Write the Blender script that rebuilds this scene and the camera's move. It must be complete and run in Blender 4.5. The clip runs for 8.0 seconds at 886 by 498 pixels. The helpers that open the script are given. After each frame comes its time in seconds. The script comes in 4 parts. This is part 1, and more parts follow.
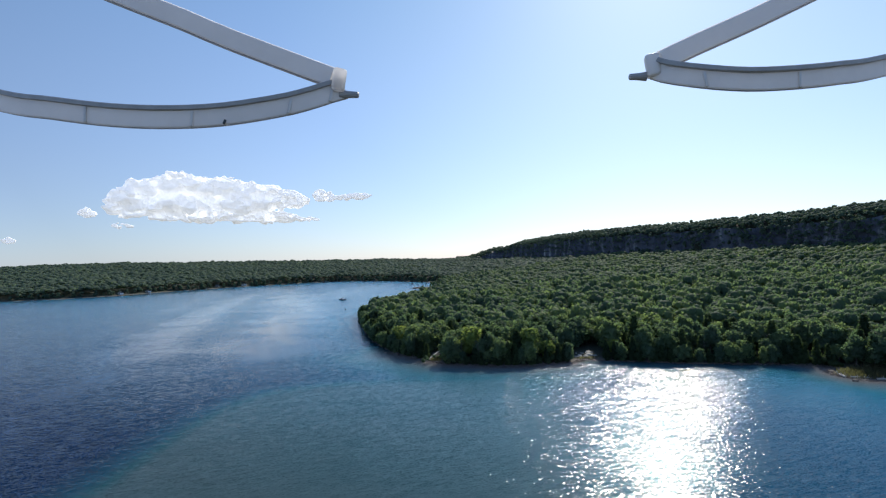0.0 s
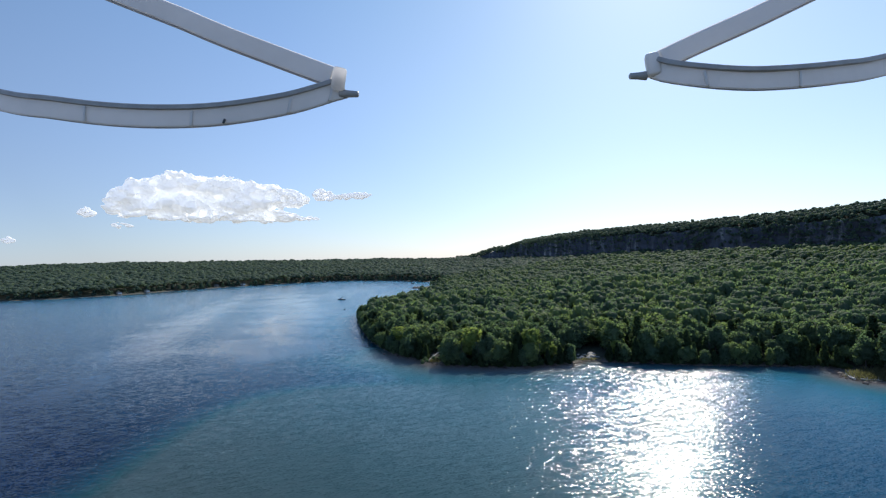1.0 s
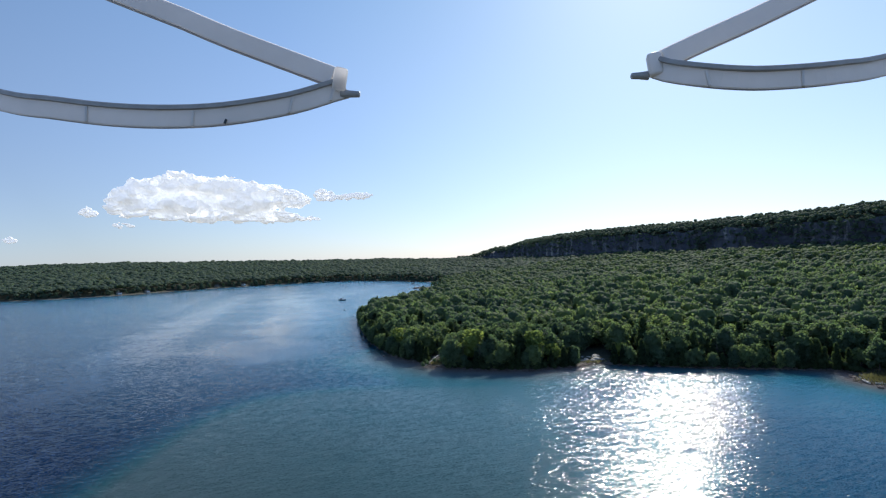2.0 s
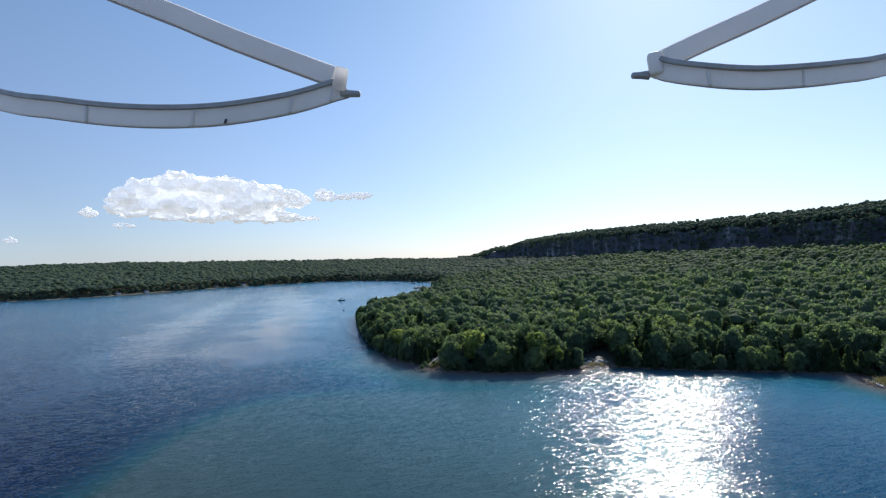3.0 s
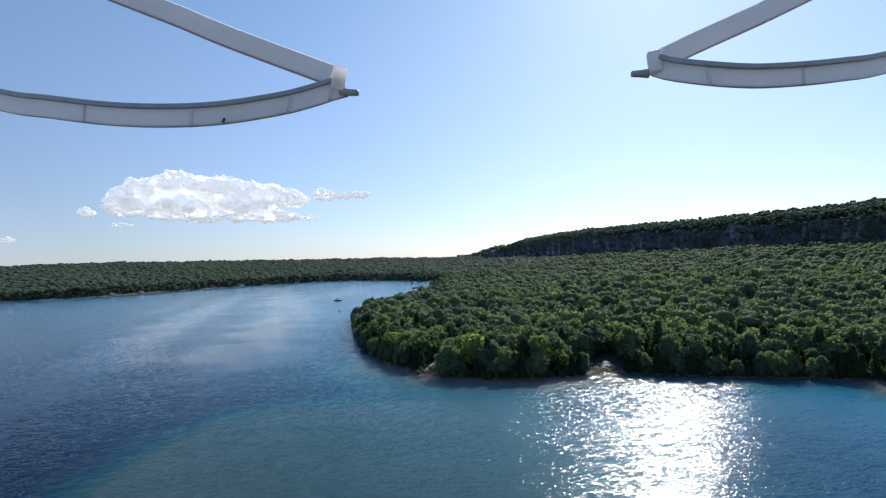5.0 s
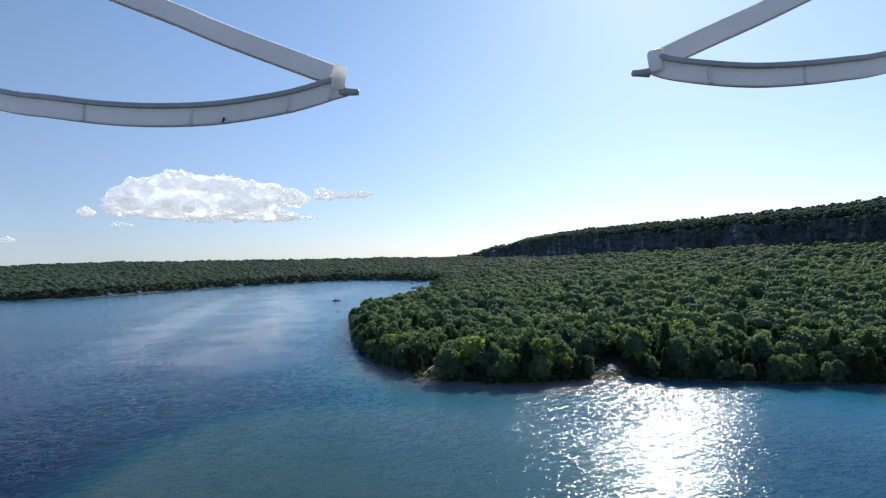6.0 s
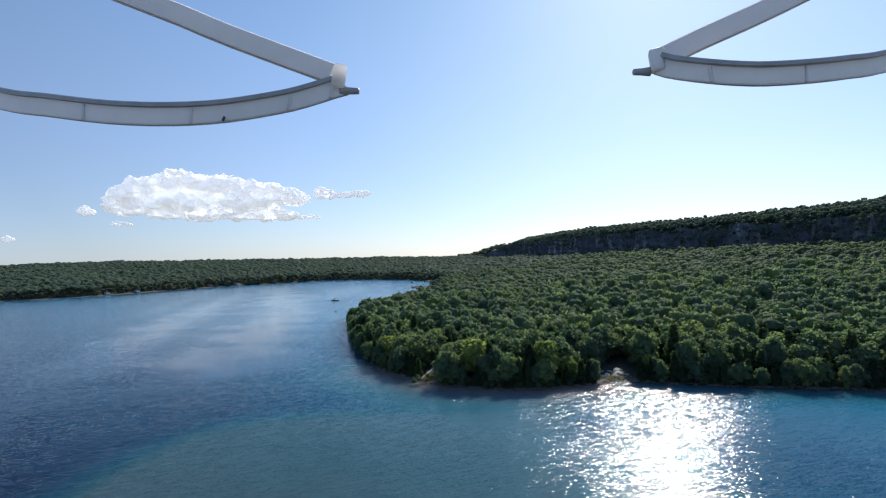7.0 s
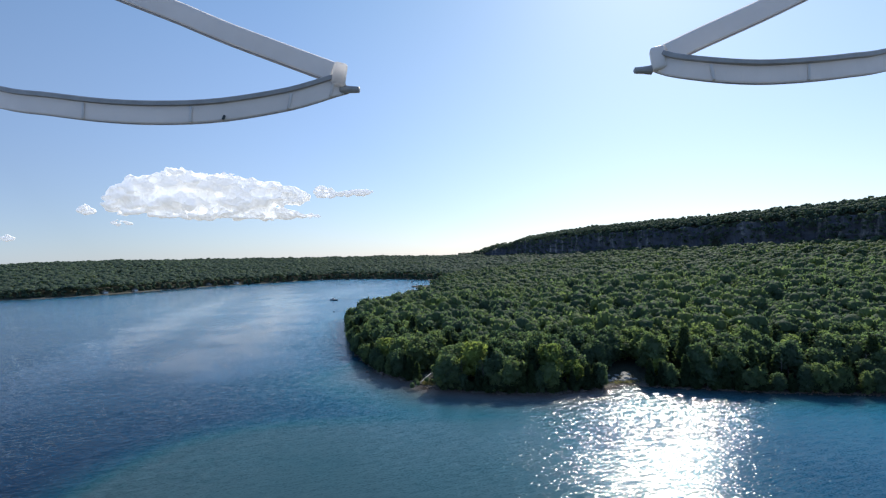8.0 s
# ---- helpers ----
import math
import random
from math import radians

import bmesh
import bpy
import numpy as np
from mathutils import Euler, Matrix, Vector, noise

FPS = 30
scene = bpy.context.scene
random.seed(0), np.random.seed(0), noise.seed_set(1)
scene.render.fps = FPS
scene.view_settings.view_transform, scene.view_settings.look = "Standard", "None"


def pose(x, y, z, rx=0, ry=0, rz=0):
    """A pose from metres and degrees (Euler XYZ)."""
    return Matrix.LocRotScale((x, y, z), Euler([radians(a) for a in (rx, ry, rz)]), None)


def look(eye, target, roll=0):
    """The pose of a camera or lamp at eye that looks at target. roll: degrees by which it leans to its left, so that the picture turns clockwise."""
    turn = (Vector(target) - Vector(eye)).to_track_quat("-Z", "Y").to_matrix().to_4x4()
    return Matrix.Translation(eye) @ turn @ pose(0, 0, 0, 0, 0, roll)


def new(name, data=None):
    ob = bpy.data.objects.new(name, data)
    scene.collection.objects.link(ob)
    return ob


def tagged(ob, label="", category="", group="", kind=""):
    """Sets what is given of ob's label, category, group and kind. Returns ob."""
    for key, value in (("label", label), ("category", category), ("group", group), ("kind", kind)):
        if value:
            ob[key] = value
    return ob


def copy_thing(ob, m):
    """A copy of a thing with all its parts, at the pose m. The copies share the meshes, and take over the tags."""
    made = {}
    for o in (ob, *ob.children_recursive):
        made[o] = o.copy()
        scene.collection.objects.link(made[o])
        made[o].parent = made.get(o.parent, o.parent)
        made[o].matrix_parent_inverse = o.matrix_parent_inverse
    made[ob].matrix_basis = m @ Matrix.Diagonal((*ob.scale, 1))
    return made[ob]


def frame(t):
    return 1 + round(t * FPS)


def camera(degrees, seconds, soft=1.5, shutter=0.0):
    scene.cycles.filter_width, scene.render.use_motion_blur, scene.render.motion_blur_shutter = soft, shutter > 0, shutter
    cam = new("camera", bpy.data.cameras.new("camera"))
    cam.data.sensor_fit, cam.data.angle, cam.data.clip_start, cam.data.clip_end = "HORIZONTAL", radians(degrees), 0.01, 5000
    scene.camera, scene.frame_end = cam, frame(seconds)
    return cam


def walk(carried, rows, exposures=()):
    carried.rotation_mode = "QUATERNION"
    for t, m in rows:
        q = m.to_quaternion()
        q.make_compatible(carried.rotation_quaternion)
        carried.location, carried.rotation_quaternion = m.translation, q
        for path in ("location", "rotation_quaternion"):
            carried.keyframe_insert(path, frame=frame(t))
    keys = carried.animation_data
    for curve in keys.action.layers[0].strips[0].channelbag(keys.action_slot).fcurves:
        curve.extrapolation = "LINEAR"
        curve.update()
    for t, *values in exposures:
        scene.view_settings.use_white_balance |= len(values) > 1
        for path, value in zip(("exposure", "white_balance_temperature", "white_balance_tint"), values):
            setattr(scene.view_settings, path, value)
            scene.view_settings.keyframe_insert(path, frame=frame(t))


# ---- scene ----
cam = camera(84.0, 8.0, soft=1.2)
PATH = [
    (0, (-1.183, -1.53, 44.462), (-1.184, 0.47, 44.501), -2.2),
    (0.5, (-1.08, 0.468, 44.45), (-1.079, 2.468, 44.488), -2.2),
    (1, (-1.014, 2.587, 44.438), (-1.015, 4.586, 44.475), -2.2),
    (1.5, (-0.95, 4.894, 44.412), (-0.954, 6.893, 44.45), -2.2),
    (3, (-0.585, 12.378, 44.23), (-0.593, 14.377, 44.268), -2.2),
    (3.5, (-0.384, 15.048, 44.182), (-0.392, 17.047, 44.218), -2.2),
    (4, (-0.129, 17.917, 44.141), (-0.137, 19.916, 44.176), -2.2),
    (4.5, (0.085, 21.051, 44.104), (0.08, 23.05, 44.139), -2.3),
    (6, (0.695, 31.173, 43.924), (0.688, 33.172, 43.958), -2.3),
    (6.5, (0.911, 34.691, 43.896), (0.904, 36.691, 43.929), -2.3),
    (7, (1.096, 38.353, 43.874), (1.087, 40.352, 43.905), -2.3),
    (7.5, (1.277, 42.108, 43.852), (1.266, 44.107, 43.881), -2.2),
    (8, (1.416, 45.924, 43.827), (1.404, 47.924, 43.854), -2.3),
]
walk(cam, [(t, look(eye, target, roll)) for t, eye, target, roll in PATH])

# ---- world, sun, exposure ----
SUN_AZ, SUN_EL = 24.2, 36.0
sun_dir = Vector((math.sin(radians(SUN_AZ)) * math.cos(radians(SUN_EL)),
                  math.cos(radians(SUN_AZ)) * math.cos(radians(SUN_EL)), math.sin(radians(SUN_EL))))
world = bpy.data.worlds.new("world")
scene.world = world
world.use_nodes = True
wn = world.node_tree.nodes
sky = wn.new("ShaderNodeTexSky")
sky.sky_type, sky.sun_disc = "NISHITA", False
sky.sun_elevation, sky.sun_rotation = radians(SUN_EL), radians(SUN_AZ)
sky.altitude, sky.air_density, sky.dust_density, sky.ozone_density = 200, 1.05, 0.42, 6.5
# summer haze evens out the clear sky: pale blue low down, deeper overhead
aim = wn.new("ShaderNodeTexCoord")
aim_z = wn.new("ShaderNodeSeparateXYZ")
haze = wn.new("ShaderNodeValToRGB")
haze.color_ramp.elements.new(0.22)
haze.color_ramp.elements.new(0.5)
for stop, (place, tone) in zip(haze.color_ramp.elements, ((0.0, (4.38, 4.72, 5.7)), (0.22, (2.88, 3.77, 5.38)), (0.5, (1.5, 2.6, 4.25)), (1.0, (0.6, 1.3, 3.3)))):
    stop.position, stop.color = place, (*tone, 1)
veil = wn.new("ShaderNodeMix")
veil.data_type = "RGBA"
veil.inputs["Factor"].default_value = 0.5
# fine dust scatters forwards: the sky brightens towards the sun, dims sideways, and is raised behind as fill light
toward = wn.new("ShaderNodeVectorMath")
toward.operation = "DOT_PRODUCT"
toward.inputs[1].default_value = sun_dir
glow = wn.new("ShaderNodeValToRGB")
glow.color_ramp.elements.new(0.42)
glow.color_ramp.elements.new(0.79)
for stop, (place, tone) in zip(glow.color_ramp.elements, ((0.0, (0.8, 0.85, 0.94)), (0.42, (0.75, 0.77, 0.8)), (0.79, (1.0, 0.995, 1.0)), (1.0, (1.28, 1.21, 1.08)))):
    stop.position, stop.color = place, (*tone, 1)
lit = wn.new("ShaderNodeMix")
lit.data_type, lit.blend_type = "RGBA", "MULTIPLY"
lit.inputs["Factor"].default_value = 1.0
for a, b in ((aim.outputs["Generated"], aim_z.inputs[0]), (aim_z.outputs[2], haze.inputs[0]), (sky.outputs[0], veil.inputs["A"]),
             (haze.outputs[0], veil.inputs["B"]), (aim.outputs["Generated"], toward.inputs[0]), (toward.outputs["Value"], glow.inputs[0]),
             (veil.outputs["Result"], lit.inputs["A"]), (glow.outputs[0], lit.inputs["B"]), (lit.outputs["Result"], wn["Background"].inputs["Color"])):
    world.node_tree.links.new(a, b)
wn["Background"].inputs["Strength"].default_value = 0.16
lamp = bpy.data.lights.new("sun", "SUN")
lamp.energy, lamp.angle, lamp.color = 5.0, radians(0.53), (1.0, 0.95, 0.87)
sun = new("sun", lamp)
sun.matrix_world = look(sun_dir * 1000, (0, 0, 0))
scene.view_settings.exposure = 0.0

# ---- materials ----
def node_material(name):
    m = bpy.data.materials.new(name)
    m.use_nodes = True
    return m, m.node_tree.nodes, m.node_tree.links, m.node_tree.nodes["Principled BSDF"]


def ramp(nodes, stops):
    r = nodes.new("ShaderNodeValToRGB")
    el = r.color_ramp.elements
    while len(el) < len(stops):
        el.new(0.5)
    for e, (p, c) in zip(el, stops):
        e.position, e.color = p, (*c, 1)
    return r


def noise_node(nodes, links, scale, detail=3.0, rough=0.55, stretch=None):
    """A 3D noise on the place in metres; scale in cycles per metre."""
    n = nodes.new("ShaderNodeTexNoise")
    n.inputs["Scale"].default_value, n.inputs["Detail"].default_value = scale, detail
    n.inputs["Roughness"].default_value = rough
    g = nodes.new("ShaderNodeNewGeometry")
    if stretch:
        mp = nodes.new("ShaderNodeMapping")
        mp.vector_type = "TEXTURE"
        mp.inputs["Rotation"].default_value = (0, 0, radians(stretch[2]))
        mp.inputs["Scale"].default_value = (1 / stretch[0], 1 / stretch[1], 1)
        links.new(g.outputs["Position"], mp.inputs["Vector"])
        links.new(mp.outputs["Vector"], n.inputs["Vector"])
    else:
        links.new(g.outputs["Position"], n.inputs["Vector"])
    return n


def mix(nodes, links, fac, a, b, blend="MIX"):
    m = nodes.new("ShaderNodeMix")
    m.data_type, m.blend_type = "RGBA", blend
    for socket, v in ((m.inputs["Factor"], fac), (m.inputs["A"], a), (m.inputs["B"], b)):
        if isinstance(v, (int, float)):
            socket.default_value = v
        elif isinstance(v, tuple):
            socket.default_value = (*v, 1)
        else:
            links.new(v, socket)
    return m.outputs["Result"]


def maths(nodes, links, op, a, b=0.0, clamp=False):
    m = nodes.new("ShaderNodeMath")
    m.operation, m.use_clamp = op, clamp
    for socket, v in zip(m.inputs, (a, b)):
        if isinstance(v, (int, float)):
            socket.default_value = v
        else:
            links.new(v, socket)
    return m.outputs[0]


def rough_material(name, c1, c2, scale, roughness=0.85, bump=0.3, metal=0.0, detail=5.0):
    m, n, l, p = node_material(name)
    a = noise_node(n, l, scale, detail)
    b = noise_node(n, l, scale * 7.3, 3)
    f = maths(n, l, "ADD", maths(n, l, "MULTIPLY", a.outputs["Fac"], 0.65), maths(n, l, "MULTIPLY", b.outputs["Fac"], 0.35))
    r = ramp(n, [(0.32, c1), (0.68, c2)])
    l.new(f, r.inputs[0])
    l.new(r.outputs[0], p.inputs["Base Color"])
    p.inputs["Roughness"].default_value, p.inputs["Metallic"].default_value = roughness, metal
    bp = n.new("ShaderNodeBump")
    bp.inputs["Strength"].default_value, bp.inputs["Distance"].default_value = bump, 0.15 / scale
    l.new(f, bp.inputs["Height"])
    l.new(bp.outputs[0], p.inputs["Normal"])
    return m


def leaf_material(name, dark, mid, light, per_tree):
    """Leaves that let some light through; the tint goes from tree to tree and from leaf to leaf."""
    m, n, l, p = node_material(name)
    if per_tree == "object":
        tint = n.new("ShaderNodeObjectInfo").outputs["Random"]
    else:
        at = n.new("ShaderNodeAttribute")
        at.attribute_name = "tint"
        tint = at.outputs["Fac"]
    g = n.new("ShaderNodeNewGeometry")
    patch = noise_node(n, l, 0.014, 3)
    v = maths(n, l, "ADD", maths(n, l, "MULTIPLY", tint, 0.55), maths(n, l, "MULTIPLY", g.outputs["Random Per Island"], 0.14))
    v = maths(n, l, "ADD", v, maths(n, l, "MULTIPLY", maths(n, l, "SUBTRACT", patch.outputs["Fac"], 0.26), 0.85))
    r = ramp(n, [(0.0, dark), (0.5, mid), (0.95, light)])
    l.new(v, r.inputs[0])
    l.new(r.outputs[0], p.inputs["Base Color"])
    p.inputs["Roughness"].default_value = 0.7
    p.inputs["Specular IOR Level"].default_value = 0.07
    t = n.new("ShaderNodeBsdfTranslucent")
    l.new(mix(n, l, 1.0, r.outputs[0], (1.45, 1.6, 1.0), "MULTIPLY"), t.inputs["Color"])
    tuft = noise_node(n, l, 1.1, 3, 0.65)
    bp = n.new("ShaderNodeBump")
    bp.inputs["Strength"].default_value, bp.inputs["Distance"].default_value = 0.5, 0.5
    l.new(tuft.outputs["Fac"], bp.inputs["Height"])
    l.new(bp.outputs[0], p.inputs["Normal"])
    s = n.new("ShaderNodeMixShader")
    s.inputs[0].default_value = 0.54
    l.new(p.outputs[0], s.inputs[1])
    l.new(t.outputs[0], s.inputs[2])
    l.new(s.outputs[0], n["Material Output"].inputs["Surface"])
    return m


GREENS = ((0.064, 0.1, 0.074), (0.112, 0.16, 0.098), (0.2, 0.244, 0.108))
leaf_near = leaf_material("leaf_near", *GREENS, "object")
leaf_stuff = leaf_material("leaf_stuff", *GREENS, "tint")
CEDARS = ((0.026, 0.045, 0.026), (0.045, 0.07, 0.036), (0.07, 0.1, 0.045))
# distant leaves carry the pale blue of the haze in their colour
leaf_hazed = leaf_material("leaf_hazed", (0.076, 0.112, 0.094), (0.106, 0.148, 0.112), (0.142, 0.18, 0.122), "tint")
# cedar green, dark enough to stand in for shade along the waterline too
leaf_cedar_shade = leaf_material("leaf_cedar_shade", *CEDARS, "object")
leaf_bright = leaf_material("leaf_bright", (0.13, 0.175, 0.07), (0.19, 0.235, 0.08), (0.27, 0.3, 0.1), "object")
reed_leaf = leaf_material("reed_leaf", (0.08, 0.078, 0.045), (0.14, 0.125, 0.075), (0.22, 0.19, 0.12), "object")
bark = rough_material("bark", (0.06, 0.05, 0.042), (0.2, 0.185, 0.165), 1.2, 0.9, 0.6)


def soil_material():
    """Leaf litter, giving way to pale gravel along the water's edge."""
    m, n, l, p = node_material("forest_soil")
    a = noise_node(n, l, 0.3, 5)
    r = ramp(n, [(0.3, (0.024, 0.028, 0.017)), (0.7, (0.05, 0.054, 0.03))])
    l.new(a.outputs["Fac"], r.inputs[0])
    b = noise_node(n, l, 2.5, 4)
    g = ramp(n, [(0.3, (0.07, 0.06, 0.05)), (0.7, (0.22, 0.19, 0.16))])
    l.new(b.outputs["Fac"], g.inputs[0])
    sep = n.new("ShaderNodeSeparateXYZ")
    l.new(n.new("ShaderNodeNewGeometry").outputs["Position"], sep.inputs[0])
    beach = maths(n, l, "SUBTRACT", 1.4, maths(n, l, "ADD", sep.outputs[2], a.outputs["Fac"]), True)
    l.new(mix(n, l, beach, r.outputs[0], g.outputs[0]), p.inputs["Base Color"])
    p.inputs["Roughness"].default_value = 0.95
    bp = n.new("ShaderNodeBump")
    bp.inputs["Strength"].default_value, bp.inputs["Distance"].default_value = 0.6, 0.4
    l.new(b.outputs["Fac"], bp.inputs["Height"])
    l.new(bp.outputs[0], p.inputs["Normal"])
    return m


forest_soil = soil_material()


def cliff_rock():
    """Weathered limestone, toned dark and bluish for its shade and haze, with paler upright streaks where slabs have
    fallen away.
    """
    m, n, l, p = node_material("limestone")
    at = n.new("ShaderNodeMapping")
    at.inputs["Scale"].default_value = (1, 1, 0.2)
    l.new(n.new("ShaderNodeNewGeometry").outputs["Position"], at.inputs["Vector"])
    streak = n.new("ShaderNodeTexNoise")
    streak.inputs["Scale"].default_value, streak.inputs["Detail"].default_value, streak.inputs["Roughness"].default_value = 0.07, 4, 0.6
    l.new(at.outputs[0], streak.inputs["Vector"])
    patch = noise_node(n, l, 0.02, 2)
    grain = noise_node(n, l, 0.5, 4)
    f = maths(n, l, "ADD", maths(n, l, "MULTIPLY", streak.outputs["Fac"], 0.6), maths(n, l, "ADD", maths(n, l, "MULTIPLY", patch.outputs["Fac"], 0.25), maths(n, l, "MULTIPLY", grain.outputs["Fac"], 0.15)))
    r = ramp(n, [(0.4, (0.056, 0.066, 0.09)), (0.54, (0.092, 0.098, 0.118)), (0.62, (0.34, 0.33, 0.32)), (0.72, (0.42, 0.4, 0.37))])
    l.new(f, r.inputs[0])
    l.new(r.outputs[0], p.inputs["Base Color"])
    p.inputs["Roughness"].default_value = 0.9
    b = n.new("ShaderNodeBump")
    b.inputs["Strength"].default_value, b.inputs["Distance"].default_value = 0.7, 1.5
    l.new(f, b.inputs["Height"])
    l.new(b.outputs[0], p.inputs["Normal"])
    return m


limestone = cliff_rock()
shore_rock = rough_material("shore_rock", (0.07, 0.052, 0.042), (0.22, 0.175, 0.14), 0.8, 0.85, 0.6)
pale_rock = rough_material("pale_rock", (0.2, 0.19, 0.165), (0.44, 0.42, 0.37), 0.8, 0.85, 0.6)
driftwood = rough_material("driftwood", (0.32, 0.29, 0.25), (0.62, 0.58, 0.52), 2.0, 0.8, 0.5)


def plastic(name, tone, share):
    """Thin moulded plastic that lets a share of the light through."""
    m, n, l, p = node_material(name)
    spots = noise_node(n, l, 0.004, 5, 0.6)
    r = ramp(n, [(0.35, tuple(0.94 * q for q in tone)), (0.65, tone)])
    l.new(spots.outputs["Fac"], r.inputs[0])
    l.new(r.outputs[0], p.inputs["Base Color"])
    p.inputs["Roughness"].default_value = 0.42
    t = n.new("ShaderNodeBsdfTranslucent")
    l.new(r.outputs[0], t.inputs["Color"])
    x = n.new("ShaderNodeMixShader")
    x.inputs[0].default_value = share
    l.new(p.outputs[0], x.inputs[1])
    l.new(t.outputs[0], x.inputs[2])
    l.new(x.outputs[0], n["Material Output"].inputs["Surface"])
    return m


white_plastic = plastic("white_plastic", (0.84, 0.81, 0.78), 0.2)
# paler, more translucent copy for the sunlit left cap and strut edges
sunlit_plastic = plastic("sunlit_plastic", (0.92, 0.9, 0.88), 0.8)
# darker greys that stand in for shade on the guards; the pin is grey itself
shade_plastic = rough_material("shade_plastic", (0.2, 0.2, 0.22), (0.26, 0.26, 0.28), 0.01, 0.5, 0.02)
pin_and_shade_plastic = rough_material("pin_and_shade_plastic", (0.3, 0.29, 0.28), (0.4, 0.39, 0.38), 0.01, 0.5, 0.02)
dark_paint = rough_material("dark_paint", (0.015, 0.03, 0.04), (0.04, 0.06, 0.07), 1.5, 0.35, 0.05)
teal_canvas = rough_material("teal_canvas", (0.02, 0.09, 0.1), (0.04, 0.14, 0.15), 2.0, 0.8, 0.2)
white_paint = rough_material("white_paint", (0.66, 0.66, 0.64), (0.8, 0.8, 0.78), 1.0, 0.5, 0.1)
roof_shingle = rough_material("roof_shingle", (0.09, 0.085, 0.08), (0.2, 0.19, 0.18), 1.5, 0.9, 0.4)
plank_wood = rough_material("plank_wood", (0.22, 0.19, 0.15), (0.4, 0.36, 0.3), 1.2, 0.85, 0.3)
dark_glass = rough_material("dark_glass", (0.015, 0.02, 0.025), (0.03, 0.035, 0.04), 0.5, 0.08, 0.0)


def cloud_material():
    """Vapour: some light passes through it; an added glow stands in for scattered light."""
    m, n, l, p = node_material("cloud_vapour")
    p.inputs["Base Color"].default_value = (1.0, 1.0, 1.0, 1)
    p.inputs["Roughness"].default_value, p.inputs["Specular IOR Level"].default_value = 1.0, 0.0
    inner = n.new("ShaderNodeBsdfTranslucent")
    inner.inputs["Color"].default_value = (1, 1, 1, 1)
    both = n.new("ShaderNodeMixShader")
    both.inputs[0].default_value = 0.1
    p.inputs["Emission Color"].default_value, p.inputs["Emission Strength"].default_value = (0.95, 0.97, 1, 1), 0.34
    l.new(p.outputs[0], both.inputs[1])
    l.new(inner.outputs[0], both.inputs[2])
    l.new(both.outputs[0], n["Material Output"].inputs["Surface"])
    b = n.new("ShaderNodeBump")
    b.inputs["Strength"].default_value, b.inputs["Distance"].default_value = 0.3, 12.0
    l.new(noise_node(n, l, 0.02, 6, 0.6).outputs["Fac"], b.inputs["Height"])
    l.new(b.outputs[0], p.inputs["Normal"])
    return m


cloud_vapour = cloud_material()


